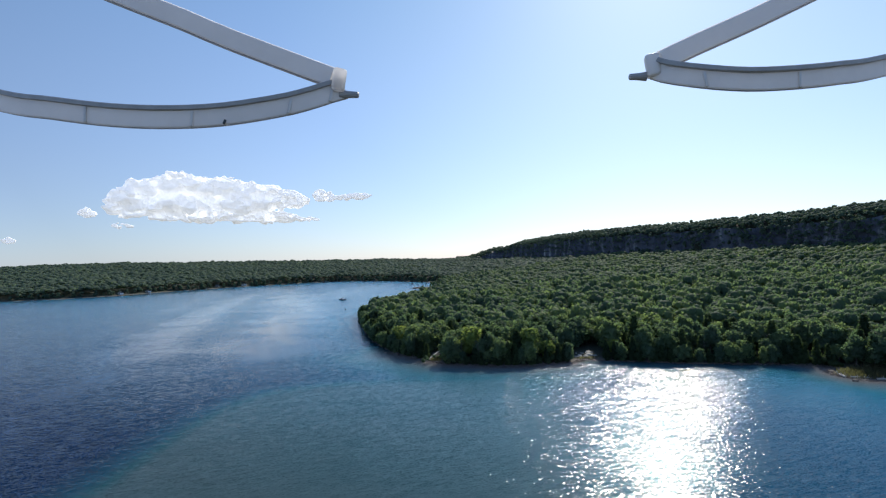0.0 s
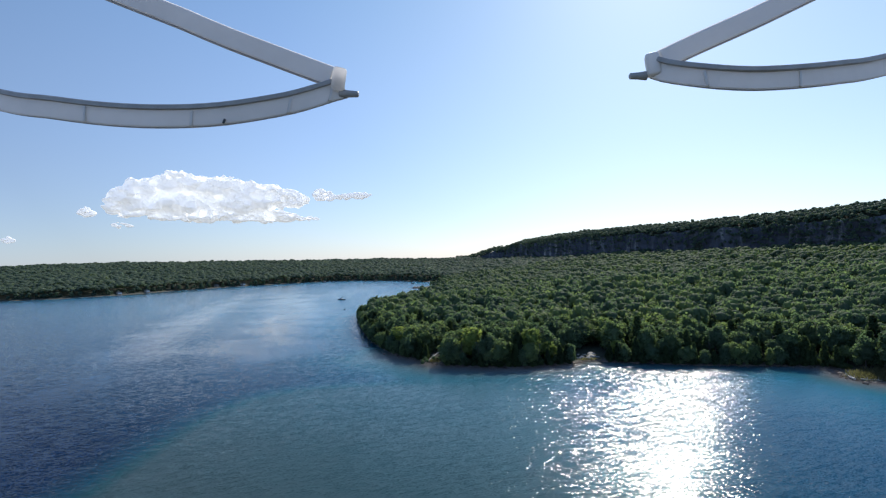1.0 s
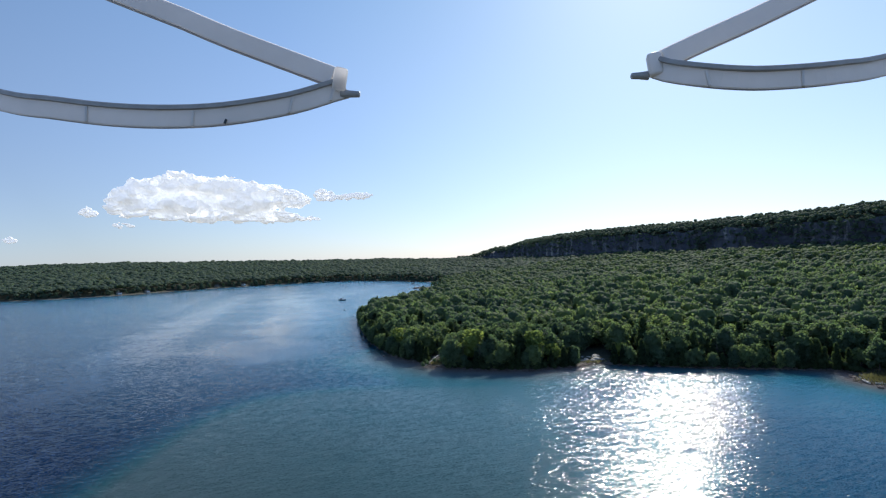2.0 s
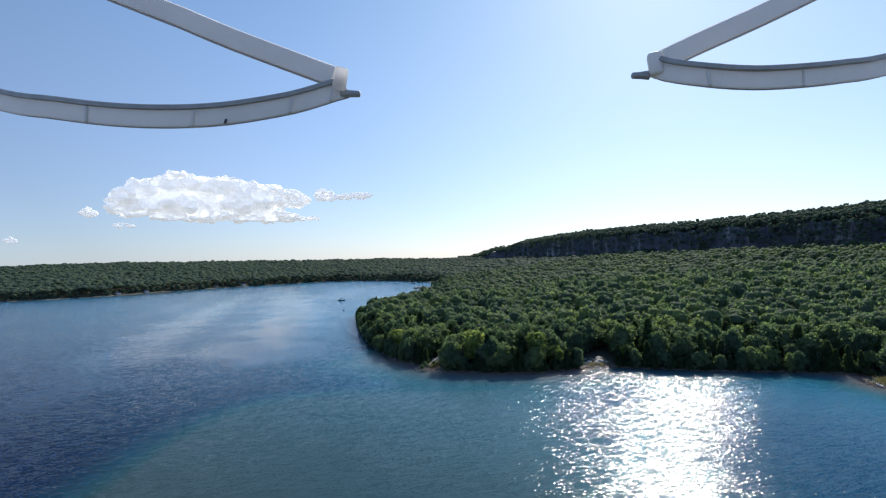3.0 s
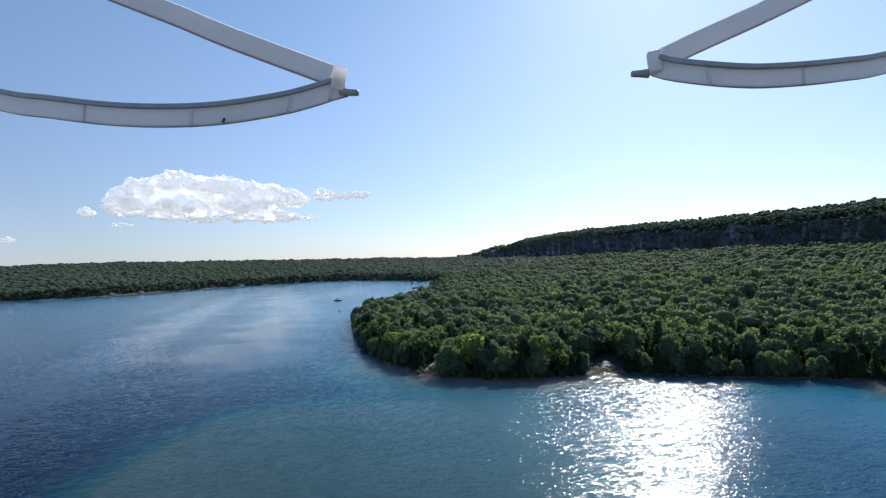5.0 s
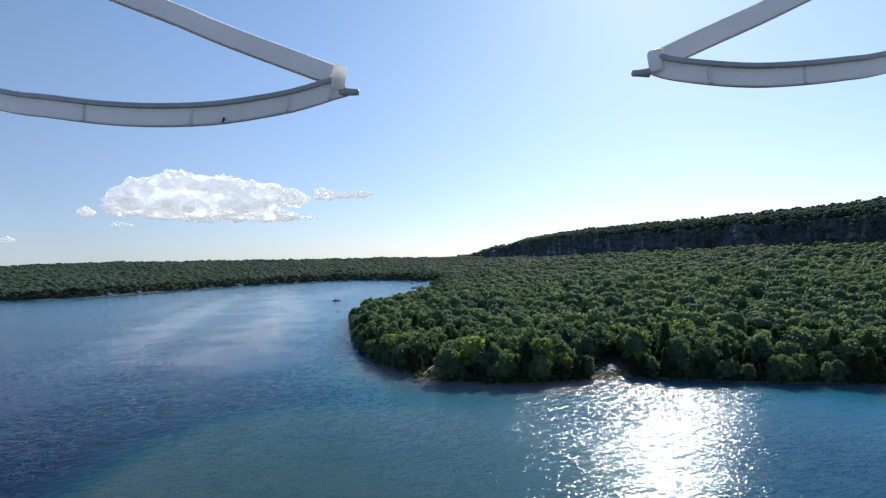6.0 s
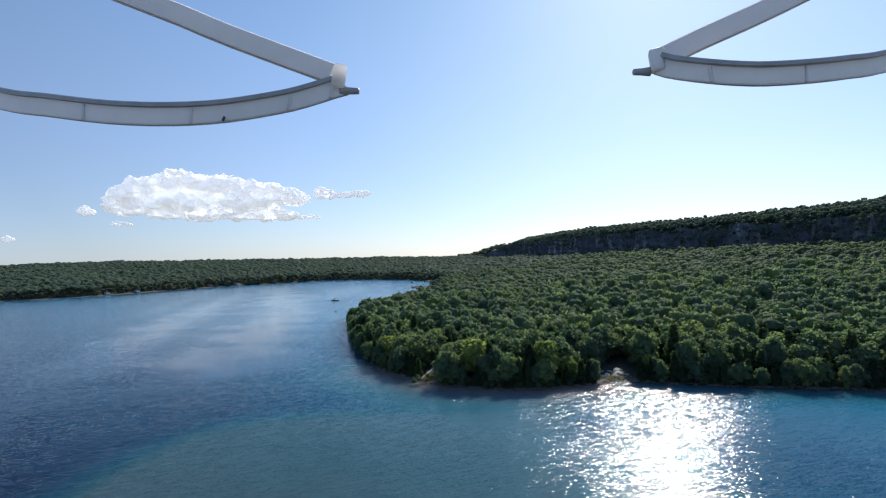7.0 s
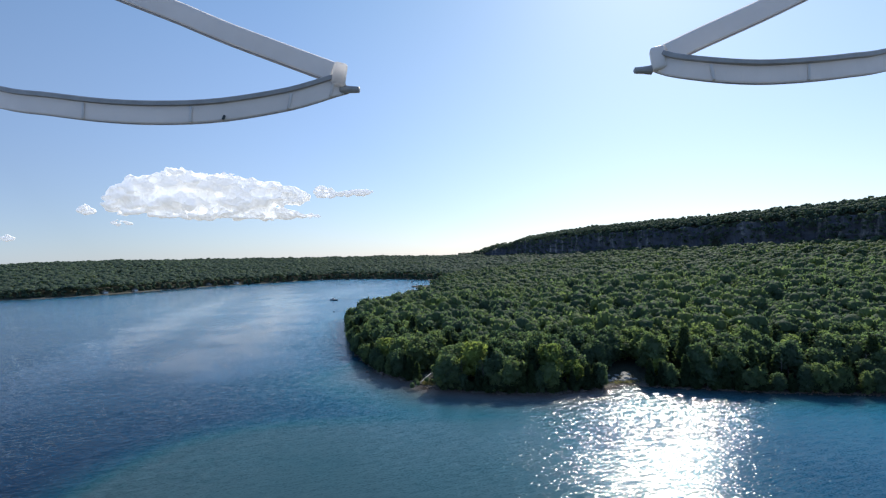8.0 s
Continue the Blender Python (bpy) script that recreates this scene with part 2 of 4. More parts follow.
def water_material():
    """Lake water: deep blue, paler over the sand bar, brownish over the shallows, ruffled by small waves, smoother in the slicks."""
    m, n, l, p = node_material("lake_water")
    g = n.new("ShaderNodeNewGeometry")
    depth = n.new("ShaderNodeAttribute")
    depth.attribute_name = "bed"
    wob = noise_node(n, l, 0.03, 4)
    d = maths(n, l, "ADD", depth.outputs["Fac"], maths(n, l, "MULTIPLY", maths(n, l, "SUBTRACT", wob.outputs["Fac"], 0.5), 0.1))
    bed = ramp(n, [(0.0, (0.0, 0.008, 0.032)), (0.3, (0.0, 0.03, 0.052)), (0.42, (0.008, 0.05, 0.056)),
                   (0.75, (0.085, 0.09, 0.082)), (1.0, (0.17, 0.128, 0.108))])
    l.new(d, bed.inputs[0])
    bay = n.new("ShaderNodeAttribute")
    bay.attribute_name = "bay"
    l.new(mix(n, l, bay.outputs["Fac"], bed.outputs[0], (0.016, 0.112, 0.175), "ADD"), p.inputs["Base Color"])
    p.inputs["IOR"].default_value = 1.22
    p.inputs["Roughness"].default_value = 0.1
    p.inputs["Specular IOR Level"].default_value = 0.5
    p.inputs["Subsurface Weight"].default_value, p.inputs["Subsurface Scale"].default_value = 1.0, 22.0
    p.inputs["Subsurface Radius"].default_value = (1, 1, 1)
    # slicks of calm water, broken up by the wind
    band = n.new("ShaderNodeAttribute")
    band.attribute_name = "slick"
    gust = noise_node(n, l, 0.03, 4, 0.6, (1, 0.35, 18))
    slick = maths(n, l, "MULTIPLY", band.outputs["Fac"], maths(n, l, "MULTIPLY", maths(n, l, "SUBTRACT", gust.outputs["Fac"], 0.12), 2.6, True))
    # slopes of the waves, all tilted to the near side to thicken the glint and darken the reflection
    total = n.new("ShaderNodeCombineXYZ").outputs[0]
    total.node.inputs[0].default_value, total.node.inputs[1].default_value = -0.028, -0.064
    for scale, stretch, across, along in ((0.04, (0.4, 1, 8), 0.05, 0.06), (0.28, (0.35, 1, 14), 0.06, 0.075), (1.5, (0.26, 1, 16), 0.2, 0.6),
                                          (3.5, (0.45, 1, 24), 0.82, 0.76), (7.5, (0.7, 1, 10), 0.3, 0.25)):
        t = noise_node(n, l, scale, 1, 0.6, stretch)
        c = n.new("ShaderNodeVectorMath")
        c.operation = "SUBTRACT"
        c.inputs[1].default_value = (0.5, 0.5, 0.5)
        l.new(t.outputs["Color"], c.inputs[0])
        s = n.new("ShaderNodeVectorMath")
        s.operation = "MULTIPLY"
        s.inputs[1].default_value = (across, along, 0)
        l.new(c.outputs[0], s.inputs[0])
        q = n.new("ShaderNodeVectorMath")
        q.operation = "ADD"
        l.new(total, q.inputs[0])
        l.new(s.outputs[0], q.inputs[1])
        total = q.outputs[0]
    # the backs of the waves are gentler than their faces, and the steepest are the choppiest
    axes = n.new("ShaderNodeSeparateXYZ")
    l.new(total, axes.inputs[0])
    lean = n.new("ShaderNodeCombineXYZ")
    choppy = maths(n, l, "ADD", maths(n, l, "MULTIPLY", maths(n, l, "ABSOLUTE", axes.outputs[1], 0.0), 4.2), 0.4)
    l.new(maths(n, l, "MULTIPLY", axes.outputs[0], choppy), lean.inputs[0])
    l.new(maths(n, l, "MINIMUM", axes.outputs[1], maths(n, l, "MULTIPLY", axes.outputs[1], 0.2)), lean.inputs[1])
    calm = n.new("ShaderNodeVectorMath")
    calm.operation = "SCALE"
    l.new(lean.outputs[0], calm.inputs[0])
    # the bay behind the point lies in the lee
    sep = n.new("ShaderNodeSeparateXYZ")
    l.new(g.outputs["Position"], sep.inputs[0])
    lee = n.new("ShaderNodeMapRange")
    lee.inputs["From Min"].default_value, lee.inputs["From Max"].default_value = 190, 520
    lee.inputs["To Min"].default_value, lee.inputs["To Max"].default_value = 1.0, 0.84
    open_water = maths(n, l, "MAXIMUM", maths(n, l, "SUBTRACT", maths(n, l, "MULTIPLY", sep.outputs[0], -1.0), 170.0), 0.0)
    l.new(maths(n, l, "SUBTRACT", sep.outputs[1], open_water), lee.inputs["Value"])
    l.new(maths(n, l, "MULTIPLY", lee.outputs["Result"], maths(n, l, "SUBTRACT", 1.0, maths(n, l, "MULTIPLY", slick, 0.82))), calm.inputs["Scale"])
    up = n.new("ShaderNodeVectorMath")
    up.operation = "ADD"
    up.inputs[1].default_value = (0, 0, 1)
    l.new(calm.outputs[0], up.inputs[0])
    nm = n.new("ShaderNodeVectorMath")
    nm.operation = "NORMALIZE"
    l.new(up.outputs[0], nm.inputs[0])
    l.new(nm.outputs[0], p.inputs["Normal"])
    return m


lake_water = water_material()

# ---- the lie of the land ----
COAST = ((5500, -700), (900, 0), (420, 70), (240, 128), (165, 148), (133, 160), (130, 166), (139, 178), (133, 182), (120, 185.5), (105, 188.5),
         (89, 193), (69, 200.5), (57, 206), (45, 201), (31, 198.5), (14, 201.5), (-2, 208), (-10, 217), (-25, 234), (-41, 272), (-54, 320),
         (-70, 395), (-50, 470), (-18, 600), (-1, 700), (-6, 736), (-48, 757), (-46, 767), (-6, 786), (-2, 840), (-9, 905), (-36, 955), (-90, 1040), (-192, 1131), (-264, 1163),
         (-368, 1112), (-467, 1048), (-542, 966), (-593, 880), (-662, 840), (-756, 833), (-1000, 845), (-1600, 800), (-5500, 600))
LAND = COAST + ((-5500, 5500), (5500, 5500))
CLIFF = ((1100, 60), (700, 200), (520, 350), (452, 480), (430, 560), (416, 643), (380, 758), (318, 880), (258, 1036), (232, 1200), (217, 1400), (190, 1560), (105, 1750), (60, 1850))


def distance_to(line, x, y):
    """The distance from each place to the line, and the side (1: left of it)."""
    best, side = np.full(x.shape, 1e9), np.ones(x.shape)
    for (ax, ay), (bx, by) in zip(line, line[1:]):
        dx, dy = bx - ax, by - ay
        u = np.clip(((x - ax) * dx + (y - ay) * dy) / (dx * dx + dy * dy), 0, 1)
        d = np.hypot(x - ax - u * dx, y - ay - u * dy)
        s = np.sign(dx * (y - ay) - dy * (x - ax))
        closer = d < best - 1e-6
        best, side = np.where(closer, d, best), np.where(closer, s, side)
    return best, side


def inland(x, y):
    """Metres inland from the water's edge; negative out in the lake."""
    d, _ = distance_to(LAND + LAND[:1], x, y)
    inside = np.zeros(x.shape, bool)
    for (ax, ay), (bx, by) in zip(LAND, LAND[1:] + LAND[:1]):
        cross = (ay > y) != (by > y)
        inside ^= cross & (x < (bx - ax) * (y - ay) / (by - ay if by != ay else 1e-9) + ax)
    return np.where(inside, d, -d)


def behind_cliff(x, y):
    """Metres behind the cliff's edge; negative below it."""
    d, side = distance_to(CLIFF, x, y)
    return np.where(side < 0, d, -d)


def ripple(x, y, size, seed):
    """Soft hills and hollows between -1 and 1."""
    rs = np.random.RandomState(seed)
    z = np.zeros(np.shape(x))
    for k in range(6):
        a, ph, f = rs.uniform(0, 6.28), rs.uniform(0, 6.28), 6.28 / size * rs.uniform(0.6, 1.6)
        z = z + np.sin((x * math.cos(a) + y * math.sin(a)) * f + ph)
    return z / 4


def plateau(y):
    return 45 + 40 * np.clip((1800 - y) / 330, 0, 1) ** 0.8 - 2.5 * np.clip((1000 - y) / 400, 0, 1)


def height(x, y):
    s, c = inland(x, y), behind_cliff(x, y)
    z = np.where(s < 0, np.maximum(s * 0.05, -6) - 0.25, 0.3 + np.minimum(s, 10) * 0.1)
    rise = 31 * np.exp(-np.abs(np.minimum(c, 0)) / 265) * np.clip(s / 150, 0, 1)
    far = np.clip((y - 650) / 300, 0, 1) * np.clip((300 - x) / 260, 0, 1)
    hills = (26 + 30 * np.clip((-x + 100) / 1100, 0, 1)) * np.clip(s / 750, 0, 1) ** 0.8
    lowland = rise * (1 - far) + np.maximum(hills, rise * 0.5) * far
    bumps = np.clip(s / 60, 0, 1) * (ripple(x, y, 130, 3) * 1.4 + np.clip(s / 400, 0, 1) * ripple(x, y, 420, 5) * 3.0)
    z = z + np.where(s > 0, lowland + bumps, 0)
    top = plateau(y) - 13 + 13 * np.clip(c / 40, 0, 1) + 1.5 * ripple(x, y, 160, 7)
    up = np.clip((c - 4) / 10, 0, 1)
    return np.where((c > 0) & (s > 0), z * (1 - up) + np.maximum(top, z) * up, z)


def mesh_from(name, verts, faces, material, smooth=True):
    me = bpy.data.meshes.new(name)
    me.from_pydata(verts, [], faces)
    me.materials.append(material)
    if smooth:
        me.polygons.foreach_set("use_smooth", np.ones(len(me.polygons), bool))
    me.update()
    return me


def steps(*spans):
    return np.unique(np.concatenate([np.arange(a, b + 0.01, s) for a, b, s in spans]))


def sheet(name, xs, ys, zfun, material):
    gx, gy = np.meshgrid(xs, ys)
    z = zfun(gx.ravel(), gy.ravel())
    nx, ny = len(xs), len(ys)
    i = (np.arange(ny - 1)[:, None] * nx + np.arange(nx - 1)[None, :]).ravel()
    faces = np.stack([i, i + 1, i + nx + 1, i + nx], 1)
    return mesh_from(name, np.stack([gx.ravel(), gy.ravel(), z], 1).tolist(), faces.tolist(), material)


ground = tagged(new("ground", sheet("ground", steps((-5400, -1600, 200), (-1600, -800, 24), (-800, -160, 12), (-160, 480, 5), (480, 900, 20), (900, 5400, 200)),
                                    steps((-5400, 0, 300), (0, 120, 20), (120, 320, 4), (320, 780, 10), (780, 1200, 8), (1200, 1300, 20), (1300, 2400, 40), (2400, 5400, 200)),
                                    height, forest_soil)),
                "brown forest soil of the wooded shore and hills", "ground", kind="structure")

water_mesh = sheet("water", steps((-5400, -400, 200), (-400, 300, 6), (300, 5400, 200)), steps((-5400, 0, 300), (0, 700, 6), (700, 1300, 16), (1300, 5400, 400)),
                   lambda x, y: 0 * x, lake_water)


def bed_tone(x, y):
    """How much of the pale bed shows through: the sand bar off the point and the brown shallows along the shore."""
    s = inland(x, y)
    shallows = (0.8 * np.clip(1 + s / 60, 0, 1) ** 1.3 + 0.25 * np.clip(1 + s / 14, 0, 1)) * np.clip((275 - y) / 45, 0.3, 1)
    shallows = shallows * (1 - 0.4 * np.clip((x - 48) / 15, 0, 1) * np.clip((130 - x) / 10, 0, 1))  # darkened in place of the trees' dark reflection
    out = (np.abs(x) / 79) ** 4.5 + (np.abs(y - 100) / 86) ** 4.5
    bar = 0.52 * np.clip((1 - out) / 0.8 + 0.5, 0, 1) * np.clip((75 - x) / 60, 0.1, 1)
    return np.maximum(shallows, bar)


def bay_tone(x, y):
    """Paler blue across the bay, put into the colour in place of brighter sky reflection."""
    return np.clip((y + np.where(x > 0, 1.1, 0.72) * x - 60) / 260, 0, 1) * np.clip(-inland(x, y) / 18, 0, 1)


# calm streaks that trail across the bay: the line of each, its half-width and its strength
SLICKS = ((((-327, 990), (-198, 628), (-138, 458), (-118, 340), (-102, 278), (-94, 245)), 30, 1.2),
          (((-307, 780), (-240, 520), (-210, 400), (-189, 326), (-168, 270), (-146, 215)), 22, 0.95),
          (((-190, 310), (-168, 230), (-142, 178)), 8, 0.7), (((-125, 205), (-108, 228), (-84, 214)), 12, 0.6),
          (((-120, 900), (-150, 700), (-190, 560)), 40, 0.8), (((-420, 900), (-330, 640), (-290, 520)), 14, 0.5), (((-160, 780), (-122, 735), (-138, 690)), 6, 0.8), (((-98, 660), (-72, 610)), 6, 0.6))


def slick_tone(x, y):
    tone = np.zeros(x.shape)
    for line, half, strength in SLICKS:
        d, _ = distance_to(line, x, y)
        d = d + half * (0.45 * ripple(x, y, 60, 15) + 0.3 * ripple(x, y, 24, 16))
        tone = np.maximum(tone, strength * np.clip(1.35 - d / half, 0, 1))
    return tone * np.clip(1.5 - y / 900, 0.6, 1)


co = np.zeros(len(water_mesh.vertices) * 3)
water_mesh.vertices.foreach_get("co", co)
co = co.reshape(-1, 3)
water_mesh.attributes.new("bed", "FLOAT", "POINT").data.foreach_set("value", bed_tone(co[:, 0], co[:, 1]).astype(np.float32))
water_mesh.attributes.new("bay", "FLOAT", "POINT").data.foreach_set("value", bay_tone(co[:, 0], co[:, 1]).astype(np.float32))
water_mesh.attributes.new("slick", "FLOAT", "POINT").data.foreach_set("value", slick_tone(co[:, 0], co[:, 1]).astype(np.float32))
water = tagged(new("water", water_mesh), "rippled blue lake water with sun glitter and pale sand bar", "lake", kind="structure")

def on_land(x, y):
    return float(height(np.array([float(x)]), np.array([float(y)]))[0])


# ---- helpers for things ----
def part(name, data, material, parent, label=""):
    """Links a bmesh or a mesh as one mesh object under a thing or a part."""
    if isinstance(data, bmesh.types.BMesh):
        me = bpy.data.meshes.new(name)
        data.to_mesh(me)
        data.free()
        me.materials.append(material)
    else:
        me = data
    ob = new(name, me)
    ob.parent = parent
    return tagged(ob, label)


def thing(name, m, label, category, group="", kind=""):
    ob = new(name)
    ob.matrix_world = m
    return tagged(ob, label, category, group, kind)


def ico(sub, rad=1.0):
    bm = bmesh.new()
    bmesh.ops.create_icosphere(bm, subdivisions=sub, radius=rad)
    v = np.array([x.co[:] for x in bm.verts])
    f = np.array([[q.index for q in p.verts] for p in bm.faces])
    bm.free()
    return v, f


ICO = {k: ico(k) for k in (1, 2, 3)}


def lumpy(sub, rs, amount, keep=-1.0):
    """A sphere with uneven skin; the faces below keep are left out."""
    v, f = ICO[sub]
    k = rs.normal(size=(5, 3)) * 2.2
    ph = rs.uniform(0, 6.28, 5)
    bump = np.sin(v @ k.T + ph).sum(1) / 5
    v2 = v * (1 + amount * bump + amount * 0.5 * rs.normal(size=len(v)))[:, None]
    f2 = f[v[f][:, :, 2].mean(1) > keep]
    return v2, f2


def loose_leaves(rs, centres, normals, size):
    """Small three-cornered leaf sprays, turned roughly outwards."""
    n = len(centres)
    nn = normals + rs.normal(size=(n, 3)) * 0.55
    nn /= np.linalg.norm(nn, axis=1)[:, None]
    t = np.cross(nn, rs.normal(size=(n, 3)))
    t /= np.linalg.norm(t, axis=1)[:, None]
    b = np.cross(nn, t)
    s = (size * rs.uniform(0.6, 1.4, n))[:, None]
    v = np.stack([centres + t * s, centres - t * s * 0.5 + b * s * 0.8, centres - t * s * 0.5 - b * s * 0.8], 1).reshape(-1, 3)
    return v, np.arange(3 * n).reshape(-1, 3)


def joined(pieces):
    vs, fs, k = [], [], 0
    for v, f in pieces:
        vs.append(v)
        fs.append(f + k)
        k += len(v)
    return np.concatenate(vs), np.concatenate(fs)


def crown(rs, lobes, sub, leaves, size, conifer=False):
    """The leaves of a tree 12 m high: lobes on an uneven dome with loose sprays over them."""
    pieces = []
    for k in range(lobes):
        if conifer:
            u = (k + 0.5) / lobes
            a = k * 2.4 + rs.uniform(-0.4, 0.4)
            r = 2.1 * (1 - u) ** 0.8
            c, rad = np.array([math.cos(a) * r * 0.6, math.sin(a) * r * 0.6, 1.0 + 11.0 * u]), (0.75 + 1.1 * (1 - u)) * np.array([1, 1, 1.3])
        else:
            a, u = k * 2.4 + rs.uniform(-0.5, 0.5), (k + 0.5) / lobes
            r = 3.3 * math.sqrt(max(0.04, 1 - (1.05 * u) ** 2)) * rs.uniform(0.75, 1.1) * (0.75 if u < 0.25 else 1)
            c = np.array([math.cos(a) * r, math.sin(a) * r, 1.9 + 8.2 * u + rs.uniform(-0.5, 0.5)])
            rad = rs.uniform(0.9, 2.0) * np.array([1, 1, rs.uniform(0.75, 1.2)])
        v, f = lumpy(sub, rs, 0.2)
        pieces.append((v * rad * 0.8 + c, f))
        if leaves:
            q = rs.normal(size=(leaves, 3)) + (0, 0, 0.35)
            q /= np.linalg.norm(q, axis=1)[:, None]
            pieces.append(loose_leaves(rs, c + q * rad * rs.uniform(0.7, 1.35, (leaves, 1)), q, size))
    if not conifer:
        v, f = lumpy(2, rs, 0.15)
        pieces.append((v * (2.4, 2.4, 3.4) + (0, 0, 6.6), f))
    return joined(pieces)


def tube(bm, path, radii, sides=6):
    rings = []
    for k, (p, r) in enumerate(zip(path, radii)):
        d = Vector(path[min(k + 1, len(path) - 1)]) - Vector(path[max(k - 1, 0)])
        q = d.to_track_quat("Z", "Y")
        rings.append([bm.verts.new(Vector(p) + q @ Vector((math.cos(6.2832 * j / sides) * r, math.sin(6.2832 * j / sides) * r, 0))) for j in range(sides)])
    for a, b in zip(rings, rings[1:]):
        for j in range(sides):
            bm.faces.new((a[j], a[(j + 1) % sides], b[(j + 1) % sides], b[j]))
    bm.faces.new(rings[0][::-1])
    bm.faces.new(rings[-1])


def trunk_bmesh(rs, conifer):
    bm = bmesh.new()
    lean = rs.uniform(-0.4, 0.4, 2)
    tube(bm, [(lean[0] * u, lean[1] * u, -1.2 + 11.5 * u) for u in (0, 0.15, 0.4, 0.7, 1)], [0.3, 0.22, 0.17, 0.11, 0.04], 7)
    for k in range(5 if conifer else 7):
        a, z = k * 2.4 + rs.uniform(-0.3, 0.3), 2.2 + k * 1.1
        r = 1.2 if conifer else 2.7
        tube(bm, [(0, 0, z), (math.cos(a) * r * 0.5, math.sin(a) * r * 0.5, z + 0.7), (math.cos(a) * r, math.sin(a) * r, z + 1.8)], [0.1, 0.07, 0.025], 5)
    return bm


# ---- trees along the near shore ----
TREES = []
for k in range(10):
    rs = np.random.RandomState(40 + k)
    conifer = k in (7, 8)
    tree = thing("tree", pose(0, 0, -60), "dark conical evergreen cedar among the shore trees" if conifer else "yellowish green broadleaf tree catching the sun on the shore" if k == 9 else "green leafy broadleaf tree with rounded clumped crown on the shore",
                 "tree", "trees along the near shore")
    part("trunk", trunk_bmesh(rs, conifer), bark, tree, "grey bark")
    v, f = crown(rs, 13 if conifer else 15, 1, 112, 0.37 if conifer else 0.46, conifer)
    part("crown", mesh_from("crown", v.tolist(), f.tolist(), leaf_cedar_shade if conifer else leaf_bright if k == 9 else leaf_near), None, tree)
    TREES.append(tree)


def scatter(x0, x1, y0, y1, gap, seed):
    rs = np.random.RandomState(seed)
    gx, gy = np.meshgrid(np.arange(x0, x1, gap), np.arange(y0, y1, gap))
    gx[1::2] += gap / 2
    x, y = gx.ravel() + rs.uniform(-0.5, 0.5, gx.size) * gap, gy.ravel() + rs.uniform(-0.5, 0.5, gx.size) * gap
    return x, y, rs


CLEARINGS = ((56.5, 208, 8.4), (61, 215, 5), (64.5, 222, 4), (-7.5, 211.5, 6.2), (139, 192, 4), (141, 198, 3), (-5, 226, 5), (-1, 233, 4.5), (2, 240, 4), (-30, 762, 13), (-12, 752, 6), (133, 168, 9), (140, 160, 8), (137, 186, 3), (-8, 221, 3.5), (-42, 762, 8), (-40, 750, 10), (-26, 748, 8), (-592, 892, 8), (-566, 933, 7), (-484, 1041, 7), (-440, 1070, 7))


def open_ground(x, y):
    bad = np.zeros(x.shape, bool)
    for cx, cy, r in CLEARINGS:
        bad |= np.hypot(x - cx, y - cy) < r
    return ~bad


x, y, rs = scatter(-110, 480, 140, 900, 5.9, 11)
s, c = inland(x, y), behind_cliff(x, y)
keep = (s > 0.5) & (c < -3) & open_ground(x, y) & (x < 60 + y * 0.98) & (y > 40)
x, y, s = x[keep], y[keep], s[keep]
front = (s < 36) & (y < 330) & (x < 160)
order = np.argsort(s + 0.25 * np.abs(y - 200))
near_ids = order[front[order]][:235]
near = np.zeros(len(x), bool)
near[near_ids] = True
z = height(x, y)
BRIGHT = ((34, 207, 1.12), (10, 211, 1.22), (-24, 243, 1.0), (69, 206.5, 0.6), (41, 205, 0.7))
for px, py, k in BRIGHT:
    ob = copy_thing(TREES[9], Matrix())
    ob.matrix_basis = pose(px, py, on_land(px, py) - 0.1, 0, 0, px * 31) @ Matrix.Diagonal((k * 1.15, k * 1.15, k, 1))
    near &= np.hypot(x - px, y - py) > 4.2 * k
for i in np.nonzero(near)[0]:
    # more cedars at the edge: their dark leaves stand in for shade
    kind = rs.randint(7, 9) if rs.rand() < (0.34 if s[i] < 9 and x[i] > 62 else 0.16) else rs.randint(0, 7)
    k = rs.uniform(0.8, 1.15) * (0.8 if s[i] < 5 else 1) * (0.88 if s[i] < 9 and x[i] > 48 else 1)
    w = k * rs.uniform(1.0, 1.25)
    m = pose(x[i], y[i], z[i] - 0.1, 0, 0, rs.uniform(0, 360)) @ Matrix.Diagonal((w, w, k * rs.uniform(0.9, 1.12), 1))
    ob = copy_thing(TREES[kind], Matrix())
    ob.matrix_basis = m
# a first row that leans out over the water
row = [p for p in COAST if -72 < p[0] < 141 and 170 < p[1] < 400]
for (ax, ay), (bx, by) in zip(row, row[1:]):
    length = math.hypot(bx - ax, by - ay)
    for j in range(max(1, round(length / 3.4))):
        u = (j + rs.uniform(0.2, 0.8)) / max(1, round(length / 3.4))
        px, py = ax + (bx - ax) * u + (by - ay) / length * 0.5, ay + (by - ay) * u - (bx - ax) / length * 0.5
        if not open_ground(np.array([px]), np.array([py]))[0]:
            continue
        k = rs.uniform(0.5, 0.82) * (0.9 if px > 62 else 1)
        # cedars favoured, to put the shade of the front trees into leaf colour
        ob = copy_thing(TREES[rs.randint(7, 9) if rs.rand() < (0.62 if px > 62 else 0.6 if px > 15 else 0.5) else rs.randint(0, 7)], Matrix())
        ob.matrix_basis = pose(px, py, on_land(px, py) - 0.7, 0, 0, rs.uniform(0, 360)) @ Matrix.Diagonal((k, k, k * rs.uniform(0.9, 1.2), 1))
for tree in TREES:
    for o in (*tree.children_recursive, tree):
        bpy.data.objects.remove(o)


